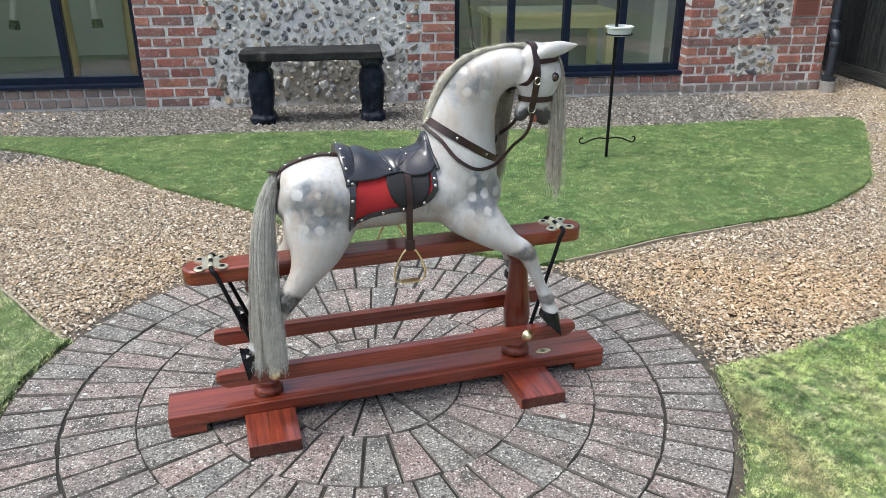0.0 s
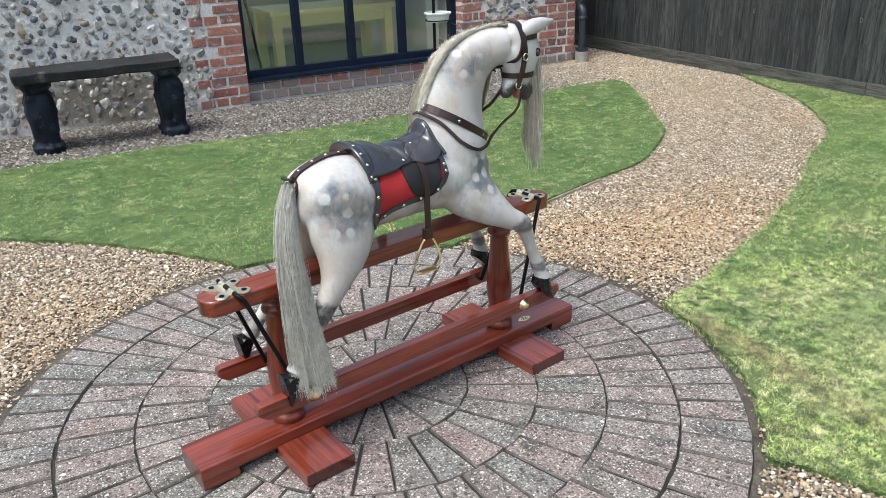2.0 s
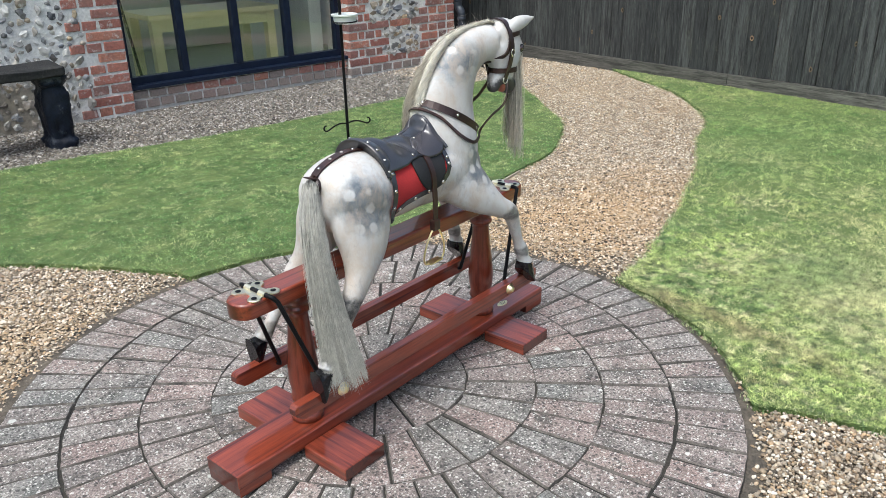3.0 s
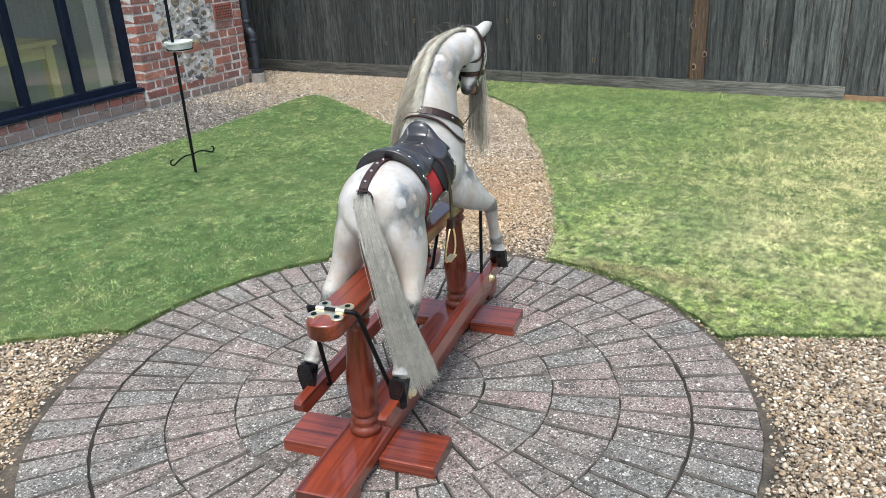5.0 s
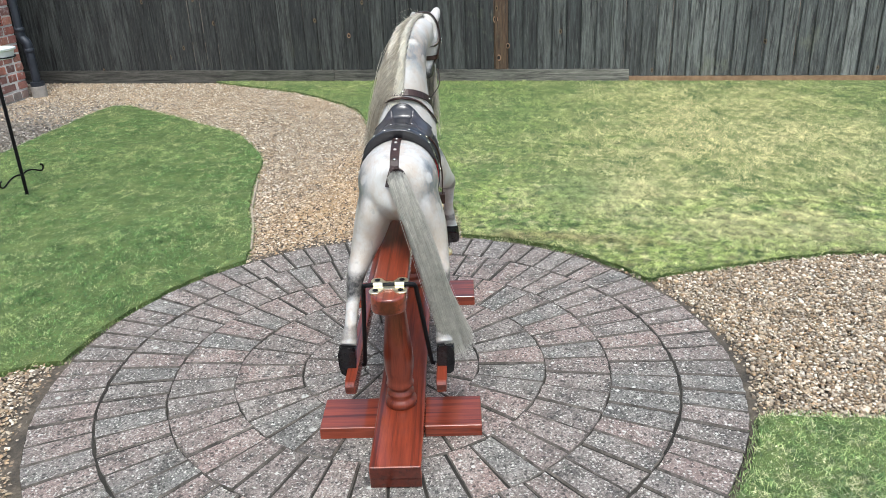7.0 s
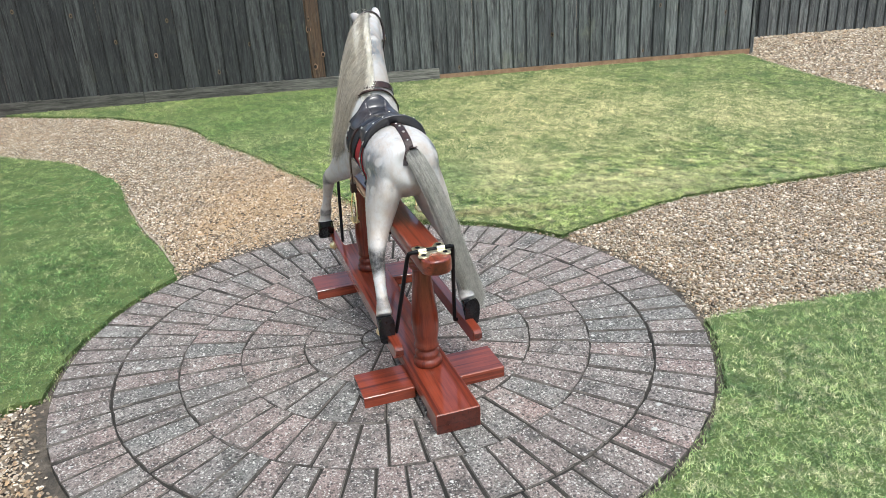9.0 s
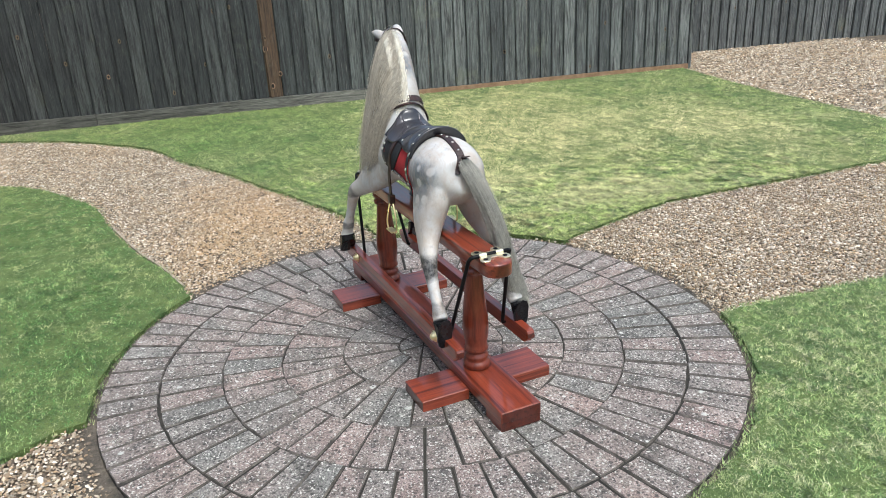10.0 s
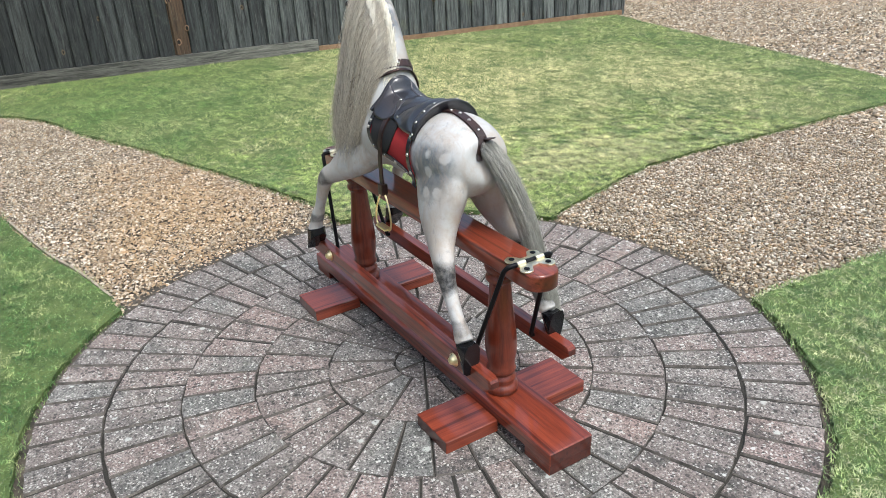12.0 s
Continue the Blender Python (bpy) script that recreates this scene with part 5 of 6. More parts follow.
# cantle: the raised rear lip of the seat, closed down to the back
loops = []
lip = []
for phi in np.linspace(-66, 66, 37):
    h = 0.0085 + 0.021 * max(0.0, 1 - (phi / 60) ** 2) ** 0.8
    tilt = 0.012 * max(0.0, 1 - (phi / 60) ** 2)
    loops.append([over(x, phi, off) for x, off in ((-0.112, 0.004), (-0.112, h * 0.8), (-0.126, h), (-0.136 - tilt * 0.6, h + 0.002), (-0.142 - tilt, h), (-0.1435 - tilt, h - 0.004), (-0.14 - tilt * 0.3, h * 0.45), (-0.141, 0.001), (-0.125, 0.001))])
    lip.append(loops[-1][3])
b = bmesh.new()
rings(b, loops)
part("cantle", b, M["leather"], seat, "raised studded cantle of the saddle", smooth=True)
for i in (2, 6, 10, 14, 22, 26, 30, 34):
    o = (lip[i] - Vector((lip[i].x, 0, 0.64))).normalized()
    stud(lip[i] - o * 0.0004, o, seat, 0.0042)
# front flaps and the rolled front edge
for side in (-1, 1):
    grid = []
    for u in np.linspace(0, 1, 18):
        row = []
        for v in np.linspace(0, 1, 14):
            back = -0.008 + 0.03 * (1 - v) ** 1.6
            x = back + u * (0.1 - back)
            droop = 58 - 20 * abs(2 * u - 1.04) ** 3.2
            row.append(seat_point(x, side * (13 + v * (droop - 13)), 0.003))
        grid.append(row)
    b = bmesh.new()
    sheet(b, grid, 0.0022, CEN)
    part("flap", b, M["flap"], seat, "smooth dark brown leather front flap", smooth=True)
b = bmesh.new()
tube(b, smooth_line([seat_point(0.102 - 0.016 * math.cos(radians(phi * 1.6)) ** 2, phi, 0.003) for phi in np.linspace(-52, 52, 23)], 2), 0.0048, 10)
part("front_roll", b, M["leather"], seat, "rolled black leather front edge", smooth=True)
for x, drop in ((-0.024, 45), (0.03, 17)):
    for phi in (-drop, drop):
        p = seat_point(x, phi, 0.0045)
        stud(p, (p - Vector((p.x, 0, 0.64))).normalized(), seat, 0.0042)


def soft_ribbon(bm, pts, normals, width, thick, n=5):
    """A strap along a smooth curve through the points."""
    line = smooth_line(pts, n)
    nor = [v.normalized() for v in smooth_line(normals, n)]
    ribbon(bm, line, nor, width, thick)


def ribbon(bm, pts, normals, width, thick):
    """A flat strap along points."""
    loops = []
    for i, p in enumerate(pts):
        t = (pts[min(i + 1, len(pts) - 1)] - pts[max(i - 1, 0)]).normalized()
        nn = (normals[i] - t * normals[i].dot(t)).normalized()
        w = t.cross(nn) * width / 2
        loops.append([p - w, p + w, p + w * 0.92 + nn * thick, p - w * 0.92 + nn * thick])
    rings(bm, loops)


# stirrup straps and brass stirrups
for side in (-1, 1):
    pts = [over(0.018, side * phi, 0.012) for phi in (46, 60, 75, 90, 100)]
    y = pts[-1].y - side * 0.004
    pts += [Vector((0.015, y, z)) for z in (0.6, 0.56, 0.52, 0.498)]
    line = smooth_line(pts, 4)
    nor = [Vector((0, -side, 0.15))] * len(line)
    b = bmesh.new()
    ribbon(b, line, nor, 0.0175, 0.004)
    strap = part("stirrup_strap", b, M["strap"], horse, "dark brown leather stirrup strap", smooth=False)
    b = bmesh.new()
    box(b, (0.003, y - 0.009, 0.5), (0.027, y + 0.009, 0.53), 0.003)
    part("keeper", b, M["strap"], strap)
    sx = 0.015
    shape = [(0, 0.502), (-0.012, 0.499), (-0.022, 0.486), (-0.035, 0.46), (-0.042, 0.432), (-0.038, 0.411), (-0.024, 0.405), (0.024, 0.405), (0.038, 0.411), (0.042, 0.432), (0.035, 0.46), (0.022, 0.486), (0.012, 0.499), (0, 0.502)]
    b = bmesh.new()
    tube(b, smooth_line([(sx + x, y, z) for x, z in shape], 3), 0.0027, 8)
    iron = part("stirrup", b, M["brass"], strap, "brass stirrup iron", smooth=True)
    part("tread", boxbm((sx - 0.026, y - 0.011, 0.4035), (sx + 0.026, y + 0.011, 0.4085), 0.002), M["brass"], iron)

# crupper strap over the rump
crest = [over(x, 0, 0.0015) for x in np.linspace(-0.14, -0.306, 14)]
b = bmesh.new()
ribbon(b, crest, [Vector((0, 0, 1)) + Vector((-0.6, 0, 0)) * (i / 13) ** 2 for i in range(14)], 0.024, 0.0035)
crupper = part("crupper_strap", b, M["strap"], horse, "studded dark leather crupper strap")
for i in (2, 5, 8, 11):
    stud(crest[i] + Vector((0, 0, 0.0035)), (Vector((-0.25 * i / 11, 0, 1))).normalized(), crupper, 0.0045)
b = bmesh.new()
tail_root = Vector((-0.302, -0.006, 0.688))
about = Matrix.Translation(tail_root) @ Vector((-0.75, -0.05, 0.5)).to_track_quat("Z", "Y").to_matrix().to_4x4()
lathe(b, [(0.02, -0.012), (0.0215, 0.0), (0.02, 0.008), (0.012, 0.012)], 20, about=about)
part("tail_ring", b, M["strap"], crupper, smooth=True)
b = bmesh.new()
ribbon(b, [tail_root + Vector((0.012, 0, 0.012)), tail_root + Vector((-0.004, 0, 0.02)), tail_root + Vector((-0.026, 0, 0.026))], [Vector((0, 0, 1))] * 3, 0.018, 0.003)
part("tip", b, M["strap"], crupper)
b = bmesh.new()
tongue = []
for x, y, z in ((-0.29, 0.003, 0.71), (-0.3, 0.009, 0.695), (-0.31, 0.016, 0.678), (-0.314, 0.019, 0.664)):
    loc, _ = hit((x - 0.1, y, z + 0.06), (1, 0, -0.6))
    tongue.append((loc if loc else Vector((x, y, z))) + Vector((-0.003, 0, 0.002)))
ribbon(b, tongue, [Vector((-1, 0.2, 0.5))] * 4, 0.013, 0.003)
part("tongue", b, M["strap"], crupper)


# straps that run round the neck or head: rays cast towards a centre line in a tilted plane
def loop_round(centre, fore, lateral, n=40, reach=0.16, off=0.0015):
    c, f, l = Vector(centre), Vector(fore).normalized(), Vector(lateral).normalized()
    pts, nor = [], []
    for i in range(n):
        a = 2 * math.pi * i / n
        d = math.cos(a) * f + math.sin(a) * l
        loc, _ = hit(c + d * reach, -d)
        if loc is None:
            loc = c + d * 0.05
        pts.append(loc + d * off)
        nor.append(d)
    return pts, nor


def band_round(name, pts, nor, width, parent, material, label="", thick=0.003):
    b_ = bmesh.new()
    n = len(pts)
    loops = []
    for i in range(n):
        t = (pts[(i + 1) % n] - pts[i - 1]).normalized()
        w = t.cross(nor[i]).normalized() * width / 2
        loops.append([pts[i] - w, pts[i] + w, pts[i] + w + nor[i] * thick, pts[i] - w + nor[i] * thick])
    vs = [[b_.verts.new(p) for p in loop] for loop in loops]
    for i in range(n):
        a, c = vs[i], vs[(i + 1) % n]
        for j in range(4):
            b_.faces.new((a[j], a[(j + 1) % 4], c[(j + 1) % 4], c[j]))
    return part(name, b_, material, parent, label)


pts, nor = loop_round((0.187, -0.004, 0.762), (0.19, 0, -0.118), (0, 1, 0))
breast = band_round("neck_strap", pts, nor, 0.02, horse, M["strap"], "studded dark leather neck strap")
for i in (6, 13, 20, 27, 34):
    stud(pts[i] + nor[i] * 0.003, nor[i], breast, 0.0042)

pts, nor = loop_round((0.372, -0.0655, 0.874), (1, 0, -0.02), (0.05, 1, 0), 32, 0.09)
noseband = band_round("noseband", pts, nor, 0.014, horse, M["strap"], "dark leather noseband of the bridle")
pts2, nor2 = loop_round((0.362, -0.062, 0.972), (1, 0, 0.06), (0, 1, 0), 32, 0.1)
keep = [i for i in range(32) if nor2[i].x > -0.25]
keep = sorted(keep, key=lambda i: math.atan2(nor2[i].y, nor2[i].x))
b = bmesh.new()
soft_ribbon(b, [pts2[i] for i in keep][::2], [nor2[i] for i in keep][::2], 0.013, 0.003)
part("browband", b, M["strap"], horse, "dark leather browband")
# crown strap runs over the poll and down both cheeks to the bit
pts3, nor3 = [], []
cheek_c = lambda z: Vector((0.357 - (0.995 - z) * 0.03, -0.06 - (0.995 - z) * 0.04, z))
for s, zs in ((-1, (0.85, 0.866, 0.885, 0.91, 0.935, 0.96)), (1, (0.96, 0.935, 0.91, 0.885, 0.866, 0.85))):
    for z in zs:
        d = Vector((0, s, 0))
        loc, _ = hit(cheek_c(z) + d * 0.1, -d)
        if loc is not None:
            pts3.append(loc + d * 0.0015)
            nor3.append(d)
    if s < 0:
        for a in (-72, -48, -24, 0, 24, 48, 72):
            d = Vector((0.0, math.sin(radians(a)), math.cos(radians(a))))
            loc, _ = hit(Vector((0.3535, -0.064, 0.968)) + d * 0.1, -d)
            if loc is not None:
                pts3.append(loc + d * 0.0015)
                nor3.append(d)
b = bmesh.new()
soft_ribbon(b, pts3[::2], nor3[::2], 0.018, 0.003, 8)
crown = part("headpiece", b, M["strap"], horse, "dark leather headpiece with buckled cheek straps")
for s in (-1, 1):
    d = Vector((0, s, 0))
    loc, _ = hit(cheek_c(0.925) + d * 0.1, -d)
    if loc is not None:
        b = bmesh.new()
        tube(b, [loc + d * 0.006 + Vector((0.0075 * math.cos(a), 0, 0.0095 * math.sin(a))) for a in np.linspace(0, 2 * math.pi, 17)], 0.0014, 6)
        part("buckle", b, M["stud"], crown, "nickel buckle")
    loc, _ = hit(Vector((0.352, -0.069, 0.848)) + d * 0.1, -d)
    if loc is not None:
        b = bmesh.new()
        tube(b, [loc + d * 0.006 + Vector((0.01 * math.cos(a), 0, 0.01 * math.sin(a))) for a in np.linspace(0, 2 * math.pi, 17)], 0.0015, 6)
        part("bit_ring", b, M["stud"], crown, "nickel bit ring")
# throat lash
b = bmesh.new()
pts5, nor5 = [], []
for s in (-1, 1):
    rows5 = []
    for x, z in ((0.352, 0.965), (0.345, 0.94), (0.332, 0.918), (0.316, 0.902), (0.306, 0.896)):
        d = Vector((0, s, 0))
        loc, _ = hit(Vector((x, -0.058, z)) + d * 0.1, -d)
        if loc is not None:
            rows5.append((loc + d * 0.0015, d))
    rows5 = rows5 if s < 0 else rows5[::-1]
    pts5 += [r[0] for r in rows5]
    nor5 += [r[1] for r in rows5]
    if s < 0:
        pts5.append(Vector((0.301, -0.055, 0.889)))
        nor5.append(Vector((-0.4, 0, -1)))
soft_ribbon(b, pts5, nor5, 0.0125, 0.003)
part("throat_lash", b, M["strap"], horse, "dark leather throat lash")
# reins: from the bit, round the neck, over the pommel
for s in (-1, 1):
    way = [(0.352, -0.07 + s * 0.033, 0.84), (0.335, -0.055 + s * 0.05, 0.79), (0.31, -0.02 + s * 0.055, 0.75), (0.29, -0.004 + s * 0.048, 0.712)]
    rest = [(0.255, 0.697), (0.2, 0.7), (0.15, 0.73), (0.115, 0.775)]
    line = [Vector(p) for p in way]
    for x, z in rest:
        loc, _ = hit((x, s * 0.2, z), (0, -s, 0))
        line.append((loc if loc else Vector((x, s * 0.06, z))) + Vector((0, s * 0.003, 0)))
    line.append(Vector((0.092, s * 0.03, 0.796)))
    line.append(Vector((0.086, 0, 0.802)))
    line = smooth_line(line, 5)
    b = bmesh.new()
    ribbon(b, line, [Vector((0.3, s, 0.2)) if i < len(line) - 6 else Vector((-0.4, s * 0.4, 1)) for i in range(len(line))], 0.0095, 0.0028)
    part("rein", b, M["strap"], horse, "dark leather rein")

# eyes, mouth, hooves
for s in (-1, 1):
    loc, n = hit((0.406, -0.063 + s * 0.12, 0.931), (0, -s, 0))
    b = bmesh.new()
    c = (loc if loc else Vector((0.406, -0.063 + s * 0.035, 0.931))) - Vector((0, s * 0.004, 0))
    bmesh.ops.create_uvsphere(b, u_segments=20, v_segments=14, radius=0.0095, matrix=Matrix.Translation(c))
    eye = part("eye", b, M["eye"], horse, "dark brown glass eye", smooth=True)
    b = bmesh.new()
    tube(b, [c + Vector((0.0088 * math.cos(a), s * 0.003, 0.0092 * math.sin(a))) for a in np.linspace(0, 2 * math.pi, 19)], 0.0028, 8)
    part("eyelid", b, M["hoof"], eye, "dark painted eyelid", smooth=True)
b = bmesh.new()
limb(b, [(0.364, -0.066, 0.848, 0.008, 0.018), (0.367, -0.065, 0.832, 0.01, 0.018), (0.371, -0.065, 0.815, 0.008, 0.015), (0.373, -0.065, 0.807, 0.003, 0.007)], 14)
part("mouth", b, M["mouth"], horse, "open mouth with red painted lips", smooth=True)


def hoof(top, toe, heel, y, r, wide, fore):
    """A faceted hoof from the coronet to a flat sole between toe and heel (x, z)."""
    b_ = bmesh.new()
    way = Vector((toe[0] - heel[0], 0, toe[1] - heel[1])) / 2
    mid = Vector(((toe[0] + heel[0]) / 2, y, (toe[1] + heel[1]) / 2))
    plan = [(1.0, -0.45), (1.0, 0.45), (0.8, 0.86), (0.2, 1.0), (-0.5, 0.95), (-0.92, 0.6), (-1.0, 0.0), (-0.92, -0.6), (-0.5, -0.95), (0.2, -1.0), (0.8, -0.86)]
    crown_ = Vector((top[0], y, top[1]))
    ahead = Vector(fore).normalized() * r
    loops = []
    for f, k in ((0.0, 0.93), (0.05, 1.0), (0.5, 1.0), (0.9, 1.0), (0.975, 0.99), (1.0, 0.93)):
        loop = []
        for a, c in plan:
            q = math.hypot(a, c)
            high = crown_ + ahead * (a / max(q, 0.9)) + Vector((0, r * c / max(q, 0.9), 0))
            low = mid + way * a + Vector((0, wide * c, 0))
            at = high.lerp(low, f)
            centre_ = crown_.lerp(mid, f)
            loop.append(centre_ + (at - centre_) * k)
        loops.append(loop)
    rings(b_, loops)
    bmesh.ops.bevel(b_, geom=[e for e in b_.edges if e.is_manifold and e.calc_face_angle(0) > 0.45], offset=0.0016, segments=2, affect="EDGES", clamp_overlap=True)
    return b_


for s in (-1, 1):
    part("hoof", hoof((0.42, 0.268), (0.458, 0.184), (0.392, 0.253), s * 0.141, 0.0275, 0.0295, (1, 0, -0.25)), M["hoof"], horse, "glossy black front hoof", smooth=False)
    part("hoof", hoof((-0.41, 0.264), (-0.43, 0.182), (-0.446, 0.28), s * 0.128, 0.0232, 0.0235, (1, 0, -0.15)), M["hoof"], horse, "glossy black hind hoof", smooth=False)


# hair: strands hung from a root line
def strands(name, roots, tips, bulge, count, seed, width, material, label, clumps=40, segs=9, wisp=0.012, lift=None, spread=(0, 0, 0)):
    """roots and tips: lists of points along which the strands start and end; bulge: how far the middle swings out."""
    g = np.random.default_rng(seed)
    R = np.array([p[:] for p in smooth_line(roots, 8)])
    T = np.array([p[:] for p in smooth_line(tips, 8)])
    cu, ct = g.uniform(0, 1, clumps), g.normal(0, 1, (clumps, 3)) * wisp
    cs = g.uniform(0.86, 1.04, clumps)
    V, F = [], []
    for i in range(count):
        u = g.uniform(0, 1)
        k = int(np.argmin(np.abs(cu - u)))
        ut = u + (cu[k] - u) * g.uniform(0.2, 0.75)
        a = R[min(int(u * (len(R) - 1)), len(R) - 1)] + g.normal(0, 0.0035, 3)
        e = T[min(int(ut * (len(T) - 1)), len(T) - 1)] + ct[k] + g.normal(0, wisp * 0.5, 3)
        e = a + (e - a) * cs[k] * g.uniform(0.85, 1.03)
        t = np.linspace(0, 1, segs)[:, None]
        lay = g.uniform(0.3, 1.15)
        mid = a + (np.array(bulge) * lay) + g.normal(0, 1, 3) * np.array(spread)
        if lift is not None:
            mid = mid + np.array(lift) * (1 - u)
        line = (1 - t) ** 2 * a + 2 * t * (1 - t) * mid + t ** 2 * e
        line += np.sin(t * g.uniform(4, 9) + g.uniform(0, 6)) * g.normal(0, 0.0016, 3) * t
        w = width * g.uniform(0.6, 1.4) * (1 - 0.65 * t ** 2)
        ang = g.uniform(0, np.pi)
        d = np.array([np.cos(ang), np.sin(ang), 0.15])
        d2 = np.array([-np.sin(ang), np.cos(ang), 0.1])
        ring = [line + d * w, line - 0.5 * d * w + 0.87 * d2 * w, line - 0.5 * d * w - 0.87 * d2 * w]
        pts_ = np.stack(ring, 1).reshape(-1, 3)
        n0 = V_count[0]
        for s_ in range(segs - 1):
            for j in range(3):
                p, q = n0 + s_ * 3 + j, n0 + s_ * 3 + (j + 1) % 3
                F.append((p, q, q + 3, p + 3))
        V.append(pts_)
        V_count[0] += len(pts_)
    me = raw_mesh(name, np.concatenate(V), np.array(F), material, True)
    V_count[0] = 0
    ob_ = new(name, me)
    ob_.parent = horse
    ob_["label"] = label
    return ob_


V_count = [0]
ring_pts = [tail_root + Vector((-0.012, 0.014 * math.cos(a), 0.011 * math.sin(a) - 0.002)) for a in np.linspace(0, 2 * math.pi, 9)]
strands("tail", ring_pts, [(-0.408, -0.14, 0.244), (-0.392, -0.16, 0.24), (-0.363, -0.18, 0.246), (-0.342, -0.186, 0.262)], (-0.07, -0.032, -0.07), 9000, 1, 0.00052, M["hair_tail"], "long grey horsehair tail", 160, 10, 0.007, spread=(0.009, 0.008, 0.008))
crest_pts = []
for x, y, z in ((0.103, 0.0, 0.82), (0.12, -0.002, 0.88), (0.148, -0.008, 0.93), (0.185, -0.016, 0.965), (0.235, -0.028, 0.992), (0.29, -0.042, 1.001), (0.345, -0.06, 1.005)):
    crest_pts.append((x, y + 0.006, z))
strands("mane", crest_pts, [(0.14, 0.102, 0.62), (0.17, 0.112, 0.6), (0.21, 0.118, 0.57), (0.265, 0.115, 0.555), (0.315, 0.105, 0.57), (0.34, 0.09, 0.62)], (0.006, 0.05, 0.0), 7200, 2, 0.00055, M["hair_mane"], "long blond horsehair mane over the left side", 150, 9, 0.011, lift=(-0.012, 0.02, 0.0), spread=(0.006, 0.012, 0.008))
strands("forelock", [(0.385, -0.082, 0.99), (0.405, -0.062, 0.99), (0.405, -0.045, 0.986)], [(0.43, -0.1, 0.64), (0.44, -0.08, 0.6), (0.445, -0.055, 0.6), (0.435, -0.035, 0.64)], (0.066, -0.003, -0.005), 560, 3, 0.0008, M["hair_mane"], "thin blond forelock hanging over the face", 40, 12, 0.01)
ridge = [(x + 0.004, y - 0.012, z - 0.002) for x, y, z in crest_pts]
strands("crest_hair", ridge, [(x + 0.002, y + 0.034, z - 0.004) for x, y, z in [(0.088, 0.012, 0.71), (0.094, 0.008, 0.765)] + crest_pts[:-2]], (-0.022, 0.006, 0.012), 3600, 4, 0.0006, M["hair_crest"], "combed blond hair along the crest", 700, 8, 0.0025)
strands("stray_hair", [(x, y, z + 0.006) for x, y, z in crest_pts[3:]], [(x - 0.04, y + 0.03, z + 0.03) for x, y, z in crest_pts[3:]], (-0.012, 0.0, 0.035), 12, 6, 0.0004, M["hair_mane"], "loose stray mane hairs", 9, 9, 0.02)

# the carved figure and its tack sit slightly to the right of the stand's middle line
for ob in horse.children_recursive:
    if ob.type == "MESH" and ob not in stand_parts:
        co = np.empty(len(ob.data.vertices) * 3, np.float32)
        ob.data.vertices.foreach_get("co", co)
        co = co.reshape(-1, 3)
        k = np.clip((co[:, 2] - 0.28) / 0.27, 0, 1)
        co[:, 1] -= 0.014 * k * k * (3 - 2 * k)
        ob.data.vertices.foreach_set("co", co.ravel())
        ob.data.update()

# ---- pieces: fence boards ----
def board_mesh(name, w, t0, t1, h, material):
    """A feather-edged board, thick on one side, with a slightly uneven top."""
    b = bmesh.new()
    lip = w + 0.012
    line = [(0, 0), (w - 0.002, -0.004), (lip, -0.005), (lip, -0.001), (w, -0.001), (w, t1 - 0.004), (w - 0.004, t1), (0.004, t0 + 0.001), (0, t0 - 0.002)]
    rings(b, [[(x, y, 0) for x, y in line], [(x, y, h) for x, y in line]])
    bmesh.ops.recalc_face_normals(b, faces=b.faces[:])
    me = bpy.data.meshes.new(name)
    b.to_mesh(me)
    b.free()
    me.materials.append(material)
    return me


FENCE_H = 1.75


def fence_run(name, start, end, board_w, label):
    """A run of overlapping upright boards on the garden side of rails; start to end with the garden on the left."""
    a, c = Vector((*start, 0)), Vector((*end, 0))
    length = (c - a).length
    turn = math.degrees(math.atan2(c.y - a.y, c.x - a.x))
    f = thing(name, pose(a.x, a.y, -FALL, 0, 0, turn), label, "fence", kind="structure")
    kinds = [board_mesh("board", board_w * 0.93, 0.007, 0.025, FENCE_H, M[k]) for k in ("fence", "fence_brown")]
    x, i = 0.0, 0
    rnd = random.Random(5)
    while x < length - 0.02:
        low = -0.03 if name != "fence_east" else 0.043 if x < 2.98 else 0.101
        m = pose(x, rnd.uniform(-0.003, 0.003), low, 0, rnd.uniform(-0.3, 0.3), rnd.uniform(-1.2, 1.2)) @ Matrix.Diagonal((rnd.uniform(0.97, 1.03), 1, 1, 1))
        piece("board", kinds[1 if name == "fence_east" and x < 4.10 < x + board_w else 0], f, m)
        i += 1
        x += board_w * rnd.uniform(0.95, 1.05)
    for z in (0.35, 0.95, 1.5):
        part("rail", boxbm((0, -0.06, z), (length, -0.02, z + 0.075)), M["fence"], f)
    n = max(2, round(length / 2.4))
    for j in range(n + 1):
        part("post", boxbm((length * j / n - 0.05, -0.125, -0.05), (length * j / n + 0.05, -0.062, FENCE_H + 0.08), 0.004), M["fence"], f)
    return f, length


